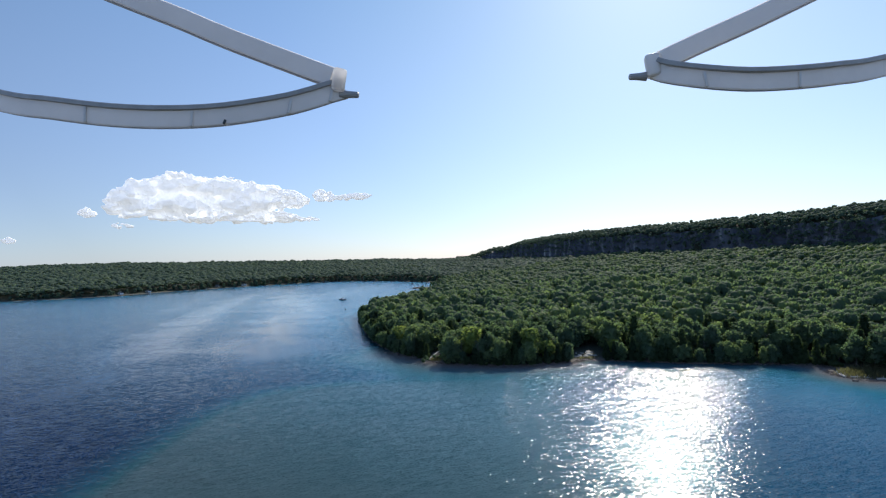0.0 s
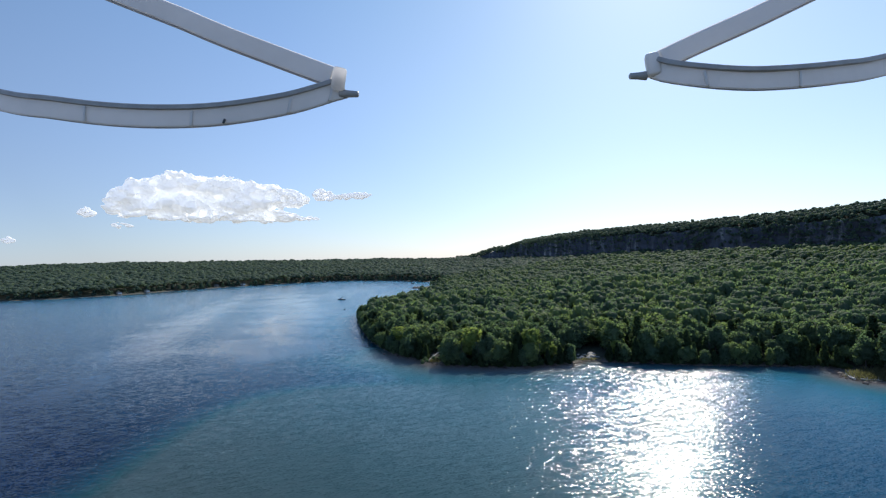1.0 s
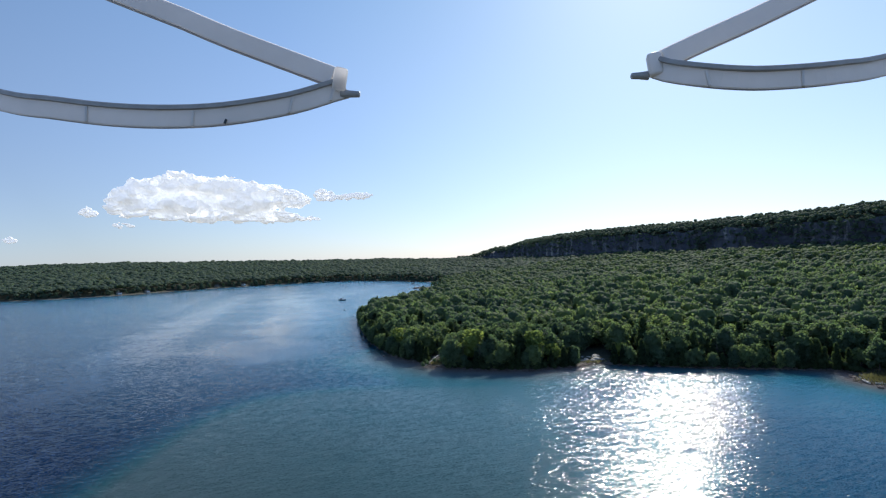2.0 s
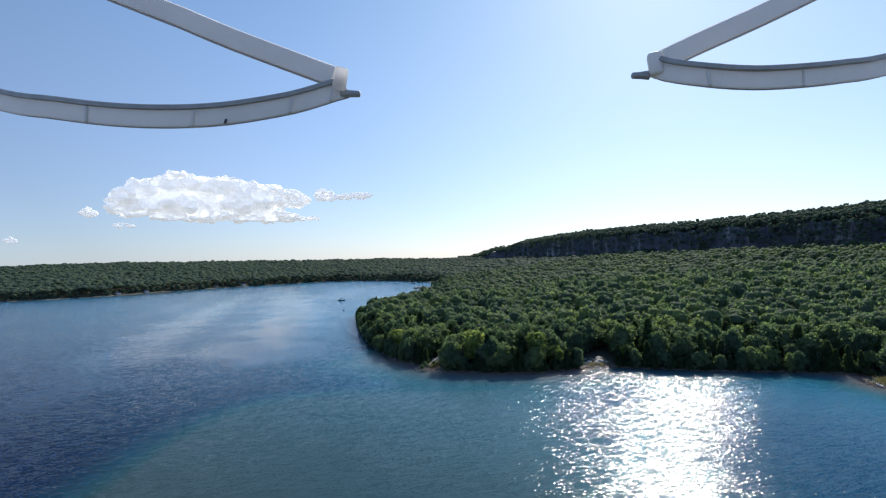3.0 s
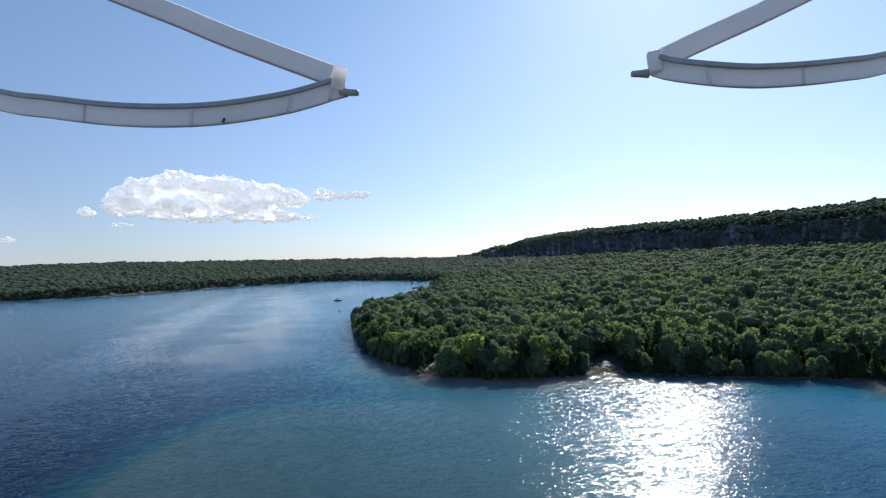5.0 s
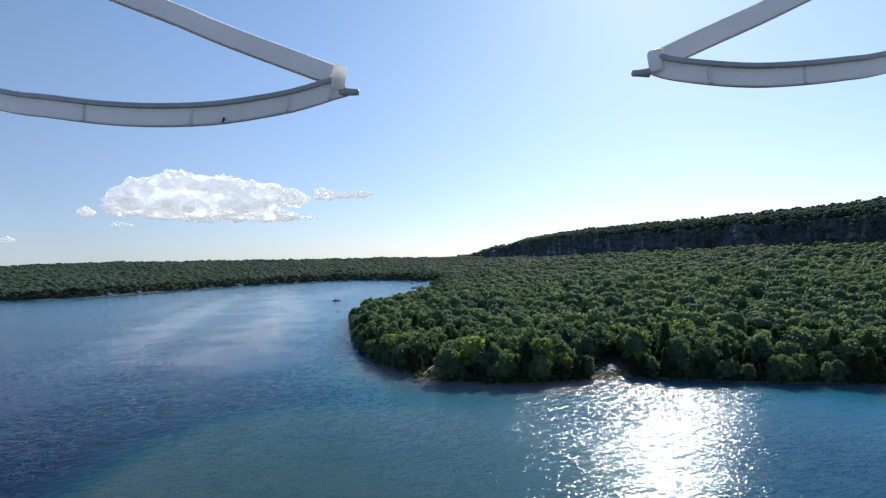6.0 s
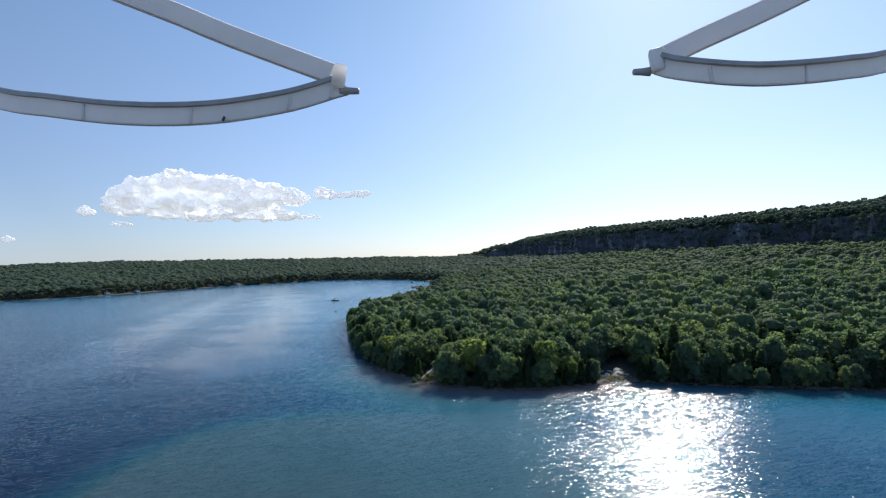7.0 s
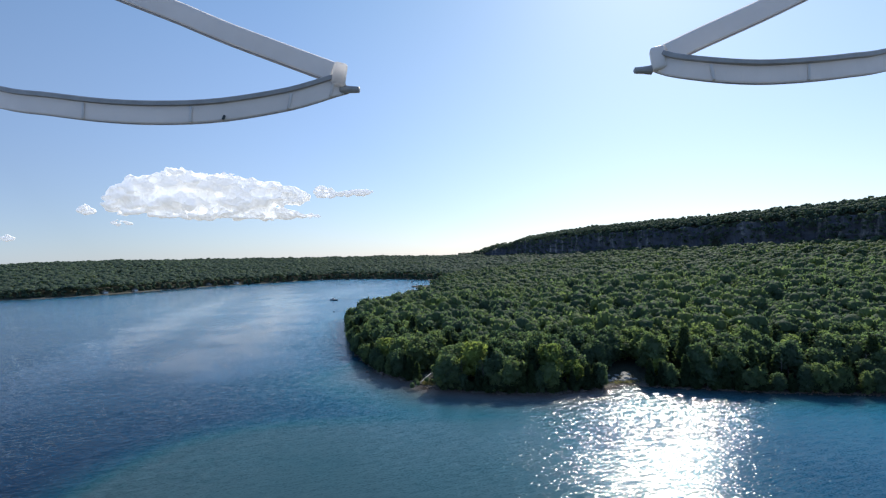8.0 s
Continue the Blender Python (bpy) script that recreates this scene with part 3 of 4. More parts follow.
def woods(name, x, y, z, templates, sizes, label, seed, leaf=leaf_stuff, tall=1.0):
    """Many trees as one mesh: each a turned and scaled copy of a template, with a tint of its own."""
    rs = np.random.RandomState(seed)
    which = rs.randint(0, len(templates), len(x))
    vs, fs, ts, k = [], [], [], 0
    for j, (tv, tf) in enumerate(templates):
        ids = np.nonzero(which == j)[0]
        if not len(ids):
            continue
        a, sc = rs.uniform(0, 6.28, len(ids)), sizes[ids]
        ca, sa = np.cos(a)[:, None], np.sin(a)[:, None]
        px, py = tv[None, :, 0] * ca - tv[None, :, 1] * sa, tv[None, :, 0] * sa + tv[None, :, 1] * ca
        v = np.stack([px * sc[:, None] + x[ids][:, None], py * sc[:, None] + y[ids][:, None], tv[None, :, 2] * (sc * tall * rs.uniform(0.88, 1.14, len(ids)))[:, None] + z[ids][:, None]], 2)
        vs.append(v.reshape(-1, 3))
        fs.append((tf[None] + (k + np.arange(len(ids)) * len(tv))[:, None, None]).reshape(-1, 3))
        ts.append(np.repeat(rs.rand(len(ids)), len(tf)))
        k += len(ids) * len(tv)
    v, f, t = np.concatenate(vs), np.concatenate(fs), np.concatenate(ts)
    me = bpy.data.meshes.new(name)
    me.vertices.add(len(v))
    me.vertices.foreach_set("co", v.ravel().astype(np.float32))
    me.loops.add(len(f) * 3)
    me.loops.foreach_set("vertex_index", f.ravel().astype(np.int32))
    me.polygons.add(len(f))
    me.polygons.foreach_set("loop_start", np.arange(0, len(f) * 3, 3, dtype=np.int32))
    me.update(calc_edges=True)
    me.attributes.new("tint", "FLOAT", "FACE").data.foreach_set("value", t.astype(np.float32))
    me.polygons.foreach_set("use_smooth", np.ones(len(f), bool))
    me.materials.append(leaf)
    return tagged(new(name, me), label, "forest", kind="stuff")


def dome(rs, lobes, amount, leaves, size, keep, wide=1.0, low=6.0, small=1.0, flat=0.95):
    """A tree of the woods, 12 m high: a broad rounded top of several lobes with loose sprays."""
    rr = [(np.array([0, 0, 8.9]), np.array([2.8 * wide, 2.8 * wide, 2.4]))]
    for k in range(lobes - 1):
        a = k * 6.28 / (lobes - 1) + rs.uniform(-0.5, 0.5)
        r, off = rs.uniform(1.6, 2.6) * small, rs.uniform(1.7, 2.7) * wide
        rr.append((np.array([math.cos(a) * off, math.sin(a) * off, rs.uniform(low, 9.4)]), r * np.array([wide, wide, flat])))
    pieces = []
    for c, rad in rr:
        v, f = lumpy(1, rs, amount, keep)
        pieces.append((v * rad * 0.9 + c, f))
        m = leaves // len(rr)
        if m:
            q = rs.normal(size=(m, 3)) + (0, 0, 0.5)
            q /= np.linalg.norm(q, axis=1)[:, None]
            pieces.append(loose_leaves(rs, c + q * rad * rs.uniform(0.8, 1.15, (m, 1)), q, size))
    return joined(pieces)


MID = [dome(np.random.RandomState(70 + k), 6, 0.18, 100, 0.55, -0.45, 1.12, 5.2, 0.9) for k in range(12)]
SLOPE = [dome(np.random.RandomState(90 + k), 5, 0.2, 15, 0.65, 0.14, 1.3, 6.4, 0.72) for k in range(12)]
FAR = [dome(np.random.RandomState(120 + k), 4, 0.22, 12, 0.7, 0.0, 1.7, 7.6, 0.85, 0.75) for k in range(12)]
RIM = [dome(np.random.RandomState(160 + k), 4, 0.22, 28, 0.55, -0.5, 1.2, 5.5, 0.8) for k in range(8)]
SKIRT = [dome(np.random.RandomState(140 + k), 7, 0.2, 70, 0.55, -0.85, 1.0, 2.5) for k in range(8)]


def tree_sizes(rs, n, base=1.0):
    return base * np.clip(np.exp(rs.normal(0, 0.2, n)), 0.65, 1.4)


# behind the trees that stand singly the woods close up
reach = (s + 0.25 * np.abs(y - 200))[near_ids].max()
x, y, rs = scatter(-110, 480, 140, 900, 4.9, 19)
s, c = inland(x, y), behind_cliff(x, y)
keep = (s > 0.5) & (c < -3) & open_ground(x, y) & (x < 60 + y * 0.98) & ~((s < 36) & (y < 330) & (x < 160) & (s + 0.25 * np.abs(y - 200) < reach))
x, y, s = x[keep], y[keep], s[keep]
z = height(x, y)
skirt = s < 9
mid = (y < 420) & (x < 290) & ~skirt
back = ~mid & ~skirt
rs = np.random.RandomState(5)
woods("peninsula_woods", x[mid], y[mid], z[mid] - 0.3, MID, tree_sizes(rs, mid.sum(), 0.84), "dense green broadleaf woods covering the peninsula", 1, tall=1.15)
woods("slope_woods", x[back], y[back], z[back] - 0.3, SLOPE, tree_sizes(rs, back.sum(), 0.8) * (0.8 + 0.2 * np.clip(s[back] / 90, 0, 1)), "green woods on the slope below the cliff", 2, tall=1.24)
woods("shore_woods", x[skirt], y[skirt], z[skirt] - 0.3, SKIRT, tree_sizes(rs, skirt.sum(), 0.85), "dark green trees leaning over the water of the inlet", 6)
x, y, rs = scatter(-80, 900, 250, 2000, 7.0, 12)
s, c = inland(x, y), behind_cliff(x, y)
keep = (s > 3) & (((c < -3) & (y >= 900) & (c > -260) & (s > 8))) & (x < 60 + y * 1.0)
x, y = x[keep], y[keep]
woods("foot_woods", x, y, height(x, y) - 0.5, FAR, tree_sizes(rs, len(x), 1.0), "green woods at the foot of the far cliff", 8, leaf_hazed)
x, y, rs = scatter(-20, 900, 250, 2000, 4.4, 17)
c = behind_cliff(x, y)
keep = (c > 0.3) & (c < 42) & (x < 60 + y)
x, y, c = x[keep], y[keep], c[keep]
rim = np.maximum(plateau(y) - 13 + 13 * np.clip(c / 40, 0, 1), height(x, y)) - 1.5
rim = rim - np.where(c < 7, rs.uniform(-1.5, 9.0, len(x)), 0) - np.where(c > 26, 0.8, 0)
woods("plateau_woods", x, y, rim, RIM, tree_sizes(rs, len(x), 1.0) ** 0.4 * 0.8, "green woods along the top of the cliff and its skyline", 3, leaf_hazed)
x, y, rs = scatter(-1700, 240, 700, 2300, 9.2, 13)
s, c = inland(x, y), behind_cliff(x, y)
keep = (s > np.where(x < -540, 5.5, 0.8)) & (s < 740) & ((c < -258) | (y > 1650)) & ((y > 900) | (x < -100)) & (x > -100 - y * 0.98) & open_ground(x, y)
x, y, s = x[keep], y[keep], s[keep]
z = height(x, y) - 0.3
edge = s < 14
woods("far_shore_trees", x[edge], y[edge], z[edge] - 1.3, SKIRT, tree_sizes(rs, edge.sum(), 0.9), "dark trees along the far waterline", 7, leaf_hazed)
woods("far_woods", x[~edge], y[~edge], z[~edge], FAR, tree_sizes(rs, (~edge).sum(), 1.0) ** 0.6 * 1.25, "dark green woods on the far shore and hills", 4, leaf_hazed)

# ---- the cliff ----
def cliff_mesh():
    pts = []
    for (ax, ay), (bx, by) in zip(CLIFF, CLIFF[1:]):
        n = max(1, int(math.hypot(bx - ax, by - ay) / 3.5))
        pts += [(ax + (bx - ax) * k / n, ay + (by - ay) * k / n) for k in range(n)]
    pts = np.array(pts)
    d = np.gradient(pts, axis=0)
    d /= np.linalg.norm(d, axis=1)[:, None]
    out = np.stack([-d[:, 1], d[:, 0]], 1)
    run = np.arange(len(pts)) * 3.5
    top = plateau(pts[:, 1]) - 12 + 3.5 * ripple(pts[:, 0], pts[:, 1], 70, 8) + 2.0 * ripple(pts[:, 0], pts[:, 1], 26, 9)
    foot = height(pts[:, 0] + out[:, 0] * 6, pts[:, 1] + out[:, 1] * 6) - 3
    rows = 15
    verts, faces = [], []
    for j in range(rows + 2):
        for i, (px, py) in enumerate(pts):
            v = min(j, rows) / rows
            z = foot[i] + (top[i] - foot[i]) * v
            crack = noise.noise(Vector((run[i] * 0.02, 0.0, 1.0))) * 9 + noise.noise(Vector((run[i] * 0.09, z * 0.012, 3.0))) * 4.5 + noise.noise(Vector((run[i] * 0.3, z * 0.05, 9.0))) * 2.2
            ledge = noise.noise(Vector((run[i] * 0.02, z * 0.22, 5.0))) * 2.0
            back = -crack - ledge + v * 3 if j <= rows else 26
            verts.append((px - out[i, 0] * back, py - out[i, 1] * back, z + (0 if j <= rows else 0.8)))
    n = len(pts)
    for j in range(rows + 1):
        for i in range(n - 1):
            a = j * n + i
            faces.append((a, a + n, a + n + 1, a + 1))
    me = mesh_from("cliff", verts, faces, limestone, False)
    me.materials.append(forest_soil)
    me.polygons.foreach_set("material_index", np.array([int(k >= rows * (n - 1)) for k in range(len(faces))], np.int32))
    return me


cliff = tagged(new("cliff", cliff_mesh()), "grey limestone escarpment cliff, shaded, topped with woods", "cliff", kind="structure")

# ---- clouds ----
def cloud(centre, width, tall, lumps, seed, label, shape, puff=1.0, shelf=None):
    """A heap of vapour over a flat base; width and height in metres.
    shape: (place, underside, top) in shares of the width and height; shelf: a lower layer in the same terms."""
    rs = np.random.RandomState(seed)
    core = []
    for k in range(lumps):
        layer = shelf if shelf and rs.rand() < 0.3 else shape
        at, low, top = zip(*layer)
        u = rs.uniform(at[0], at[-1])
        a, b = float(np.interp(u, at, low)), float(np.interp(u, at, top))
        v = rs.uniform(0, 1) if k % 3 else rs.uniform(0.88, 1.0)
        r = min(puff * tall * rs.uniform(0.035, 0.095) * (1.15 - 0.5 * v), max(0.5 * (b - a), 0.03) * tall)
        if k % 4 == 1:
            r = min(0.17 * tall, 0.3 * (b - a) * tall)
            v = rs.uniform(0.3, 0.85)
        q, f = lumpy(2, rs, 0.25)
        depth = rs.uniform(-0.13, 0.13) * tall * (0.3 + b - a)
        if shelf and layer is shape and 0.12 < u < 0.56 and 0.42 < v < 0.72:
            depth = abs(depth) + 0.03 * tall  # a shaded hollow under the crest
        place = ((u - 0.5) * width, depth, (a + v * (b - a)) * tall - r * 0.5)
        flat = 0.45 if layer is shelf else rs.uniform(0.65, 0.95)
        core.append((q * (r * rs.uniform(1.1, 1.7 if layer is shape else 2.6), r, r * flat) + place, f))
    v, f = joined(core)
    turn = pose(*centre, 0, 2.3, math.degrees(math.atan2(-centre[0], centre[1])))
    ob = thing("cloud", turn, label, "cloud", "clouds over the far hills", "structure")
    body = part("vapour", mesh_from("vapour", v.tolist(), f.tolist(), cloud_vapour), None, ob)
    skin = body.modifiers.new("skin", "REMESH")
    skin.mode, skin.voxel_size, skin.use_smooth_shade = "VOXEL", max(4.0, tall / 85), True
    for grain, push in ((0.24, 0.27), (0.09, 0.05)) if tall > 200 else ((0.3, 0.12),):
        billow = bpy.data.textures.new("billow", "CLOUDS")
        billow.noise_scale, billow.noise_depth = tall * grain, 3
        swell = body.modifiers.new("swell", "DISPLACE")
        swell.texture, swell.texture_coords, swell.strength, swell.mid_level = billow, "LOCAL", min(tall, 300) * push, 0.56 if tall > 200 else 0.42
    ease = body.modifiers.new("ease", "SMOOTH")
    ease.factor, ease.iterations = 0.5, 10 if tall > 200 else 5
    return ob


HEAP = ((0, 0.32, 0.42), (0.05, 0.2, 0.56), (0.11, 0.1, 0.74), (0.22, 0.05, 0.82), (0.28, 0.04, 1.0), (0.38, 0.04, 0.95), (0.45, 0.05, 0.88),
        (0.54, 0.06, 0.96), (0.62, 0.1, 0.86), (0.74, 0.2, 0.83), (0.81, 0.34, 0.8), (0.86, 0.4, 0.72), (0.91, 0.42, 0.72), (0.975, 0.5, 0.6))
SHELF = ((0.02, 0.06, 0.3), (0.2, 0.0, 0.3), (0.5, 0.0, 0.36), (0.7, 0.02, 0.34), (0.85, 0.05, 0.26), (0.95, 0.07, 0.17), (1.04, 0.09, 0.12))
STRAND = ((0, 0.2, 0.7), (0.1, 0.0, 1.0), (0.26, 0.0, 0.8), (0.36, 0.15, 0.35), (0.5, 0.15, 0.5), (0.7, 0.2, 0.7), (0.85, 0.35, 0.75), (1.0, 0.5, 0.6))
SCRAP = ((0, 0.2, 0.4), (0.4, 0.0, 1.0), (1.0, 0.2, 0.4))
cloud((-1925, 4190, 446), 1590, 405, 1800, 1, "large white cumulus cloud with grey shaded belly", HEAP, 1.0, SHELF)
cloud((-880, 4400, 600), 500, 100, 240, 2, "thin white strand of cloud beside the large one", STRAND, 2.2)
cloud((-2890, 4000, 505), 115, 75, 60, 3, "small white scrap of cloud", SCRAP, 2.6)
cloud((-2545, 3900, 385), 150, 50, 60, 4, "small white scrap of cloud low over the hills", SCRAP, 2.6)
cloud((-3540, 4000, 310), 90, 50, 50, 5, "small white scrap of cloud low over the hills", SCRAP, 2.6)

# ---- the two guards ----
def swept(outline, path, material, name, parent, label=""):
    """An outline (across, up) carried along a path of (x, depth, z), with the tilt of each station given by the path."""
    bm = bmesh.new()
    rings = []
    for k, p in enumerate(path):
        d = Vector(path[min(k + 1, len(path) - 1)]) - Vector(path[max(k - 1, 0)])
        side = Vector((d.z * 0.0 - d.y, d.x, 0))
        if side.length < 1e-6:
            side = Vector((0, 1, 0))
        side.normalize()
        up = Vector((-d.z * d.x, -d.z * d.y, d.x * d.x + d.y * d.y)).normalized()
        rings.append([bm.verts.new(Vector(p) + side * a + up * b) for a, b in outline])
    n = len(outline)
    for a, b in zip(rings, rings[1:]):
        for j in range(n):
            bm.faces.new((a[j], a[(j + 1) % n], b[(j + 1) % n], b[j]))
    bm.faces.new(rings[0][::-1])
    bm.faces.new(rings[-1])
    bmesh.ops.recalc_face_normals(bm, faces=bm.faces)
    ob = part(name, bm, material, parent, label)
    return ob


U = 4.13


def smooth_path(knots, n=40):
    """A soft curve through the knots."""
    k = np.array(knots, float)
    t = np.concatenate([[0], np.cumsum(np.linalg.norm(np.diff(k, axis=0), axis=1))])
    out = []
    for q in np.linspace(0, t[-1], n):
        i = min(max(np.searchsorted(t, q) - 1, 0), len(k) - 2)
        p0, p1, p2, p3 = k[max(i - 1, 0)], k[i], k[i + 1], k[min(i + 2, len(k) - 1)]
        u = (q - t[i]) / (t[i + 1] - t[i])
        out.append(tuple(0.5 * (2 * p1 + (p2 - p0) * u + (2 * p0 - 5 * p1 + 4 * p2 - p3) * u * u + (3 * p1 - p0 - 3 * p2 + p3) * u ** 3)))
    return out


def guard(m, k, rim_knots, strut_knots, cap, pin, seams, chip):
    """A guard drawn on a plane of its own; k is 1 where its tip points to the right."""
    ob = thing("propeller_guard", m, "white plastic propeller guard with curved rim and straight strut", "propeller guard", "propeller guards")

    def spread(knots):
        return [(x * U * (1 + d / 871), d * U, z * U * (1 + d / 871)) for x, d, z in knots]

    path = smooth_path(spread(rim_knots), 56)
    web = [(-3, -19), (3, -19), (4.5, -17), (4.5, 12), (-4.5, 12), (-4.5, -17)]
    swept([(a * U, b * U) for a, b in web], path, white_plastic, "rim", ob)
    # lip and bottom strip are coloured darker in place of shade
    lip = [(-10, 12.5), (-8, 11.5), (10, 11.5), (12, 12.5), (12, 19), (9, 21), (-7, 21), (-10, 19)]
    swept([(a * U, b * U) for a, b in lip], path, pin_and_shade_plastic, "lip", ob, "inner lip, its shade given by grey colour")
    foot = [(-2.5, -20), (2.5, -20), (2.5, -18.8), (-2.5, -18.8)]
    swept([(a * U, b * U) for a, b in foot], path, shade_plastic, "bottom_edge", ob, "lower edge strip coloured dark as shade")
    st = smooth_path(spread(strut_knots), 16)
    beam = [(-7, -19), (7, -19), (9, -17), (9, 15), (6, 18), (-6, 18), (-9, 15), (-9, -17)]
    swept([(a * U, b * U) for a, b in beam], st, white_plastic, "strut", ob)
    # dark strip that paints the shade below the strut
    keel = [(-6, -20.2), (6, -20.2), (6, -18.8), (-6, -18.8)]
    swept([(a * U, b * U) for a, b in keel], st, shade_plastic, "underside", ob, "underside strip coloured dark as shade")
    # strip added along the strut to show a sunlit edge
    fin = [(-1.5, 17.8), (1.5, 17.8), (1.5, 20.5), (-1.5, 20.5)]
    swept([(a * U, b * U) for a, b in fin], st, sunlit_plastic, "top_edge", ob, "thin strip added for a sunlit top edge")

    def block(name, place, size, turn, bevel, material, label=""):
        (x, d, z), f = place, 1 + place[1] / 871
        bm = bmesh.new()
        bmesh.ops.create_cube(bm, size=1)
        bmesh.ops.scale(bm, vec=[q * U * f for q in size], verts=bm.verts)
        bmesh.ops.bevel(bm, geom=bm.edges[:], offset=bevel * U, segments=3, affect="EDGES", profile=0.5)
        bmesh.ops.rotate(bm, matrix=Euler((0, radians(turn), radians(18 * k))).to_matrix(), verts=bm.verts)
        bmesh.ops.translate(bm, vec=(x * U * f, d * U, z * U * f), verts=bm.verts)
        for face in bm.faces:
            face.smooth = True
        return part(name, bm, material, ob, label)

    (cx, cz), turn, skin = cap
    block("end_cap", (cx, 78, cz), (24, 22, 41), turn, 6, skin, "rounded end cap")
    (x0, z0), (x1, z1) = pin
    f = 1 + 85 / 871
    bm = bmesh.new()
    tube(bm, [(x0 * U * f, 85 * U, z0 * U * f), ((x0 + x1) / 2 * U * f, 85 * U, (z0 + z1) / 2 * U * f), (x1 * U * f, 85 * U, z1 * U * f), ((x1 + 1.5 * k) * U * f, 85 * U, z1 * U * f)],
         [9 * U, 7 * U, 6 * U, 3.5 * U], 12)
    part("tip_pin", bm, pin_and_shade_plastic, ob, "grey tip pin")
    for x, lean in seams:
        j = min(range(len(path)), key=lambda q: abs(path[q][0] / (1 + path[q][1] / U / 871) - x * U))
        px, pd, pz = (q / U for q in path[j])
        f = 1 + pd / 871
        block("rib", (px / f, pd - 5, pz / f - 3), (5, 7, 29), lean, 1.5, white_plastic, "raised rib across the rim")
    if chip:
        block("scratch", chip, (4, 5, 9), 20, 1.2, dark_paint, "dark scratch in the plastic")
    return ob


GUARD_AT = pose(0, 3612, 44 + 66, 0, 2.3, 0)
guard(GUARD_AT, 1, [(-1143, 330, 483), (-1073, 260, 403), (-953, 150, 322), (-797, 60, 267), (-697, 20, 251), (-597, 5, 239), (-497, 0, 235), (-397, 15, 240),
                    (-297, 45, 256), (-247, 62, 268), (-197, 80, 284), (-178, 88, 289)],
      [(-873, 60, 576), (-597, 68, 464), (-467, 72, 413), (-397, 76, 383), (-297, 80, 345), (-200, 84, 309)],
      ((-188, 304), 8, sunlit_plastic), ((-186, 279), (-153, 278)), ((-643, 0), (-452, 2), (-288, 10), (-208, 12)), (-392, 8, 228))
guard(GUARD_AT, -1, [(1120, 330, 520), (1040, 260, 440), (905, 150, 366), (771, 60, 327), (703, 25, 316), (653, 8, 310), (603, 0, 306), (553, 0, 304), (503, 8, 306), (453, 30, 311),
                     (403, 60, 318), (378, 78, 325)],
      [(890, 60, 580), (650, 68, 462), (553, 74, 415), (453, 80, 370), (390, 84, 340)],
      ((374, 331), -8, white_plastic), ((362, 312), (333, 311)), ((640, 0), (468, -10)), None)

# cedars that cling to the ledges of the cliff
rs = np.random.RandomState(21)
line = np.array(CLIFF[2:-2], float)
seg = rs.randint(0, len(line) - 1, 900)
u = rs.rand(900)[:, None]
at = line[seg] * (1 - u) + line[seg + 1] * u
d = line[seg + 1] - line[seg]
d /= np.linalg.norm(d, axis=1)[:, None]
at += np.stack([-d[:, 1], d[:, 0]], 1) * rs.uniform(1, 7, (900, 1))
foot = height(at[:, 0] - 6, at[:, 1]) + 2
level = foot + (plateau(at[:, 1]) - 13 - foot) * rs.uniform(0, 1, 900) ** 0.6
woods("cliff_cedars", at[:, 0], at[:, 1], level - 5, RIM, tree_sizes(rs, 900, 0.58), "small dark cedars clinging to the cliff ledges", 22, leaf_hazed)

# ---- bare dead trees on the bank ----
rs = np.random.RandomState(61)
for k, (px, py) in enumerate(((-20, 231), (-15, 226), (-31, 250), (5, 207), (12, 203.5), (22, 201), (36, 201.5), (78, 203), (84, 201), (95, 198.5), (102, 197), (112, 195.5), (124, 192), (-44, 290))):
    snag = thing("dead_tree", pose(px, py, on_land(px, py), rs.uniform(-6, 6), rs.uniform(-6, 6), rs.uniform(0, 360)), "bare grey dead tree standing on the bank", "tree", "dead trees on the bank")
    h = rs.uniform(6.5, 10)
    bm = bmesh.new()
    tube(bm, [(0, 0, -0.4), (0.1, 0, h * 0.3), (0.05, 0.1, h * 0.7), (0.15, 0.1, h)], [0.16, 0.12, 0.07, 0.02], 7)
    part("trunk", bm, bark, snag)
    for j in range(6):
        a, z = j * 2.4, h * (0.35 + 0.1 * j)
        bm = bmesh.new()
        tube(bm, [(0.08, 0.05, z), (math.cos(a) * 0.8, math.sin(a) * 0.8, z + 0.5), (math.cos(a) * 1.5, math.sin(a) * 1.5, z + 1.3)], [0.05, 0.03, 0.012], 5)
        part("limb", bm, bark, snag)

# ---- shrubs at the water's edge ----
BUSHES = []
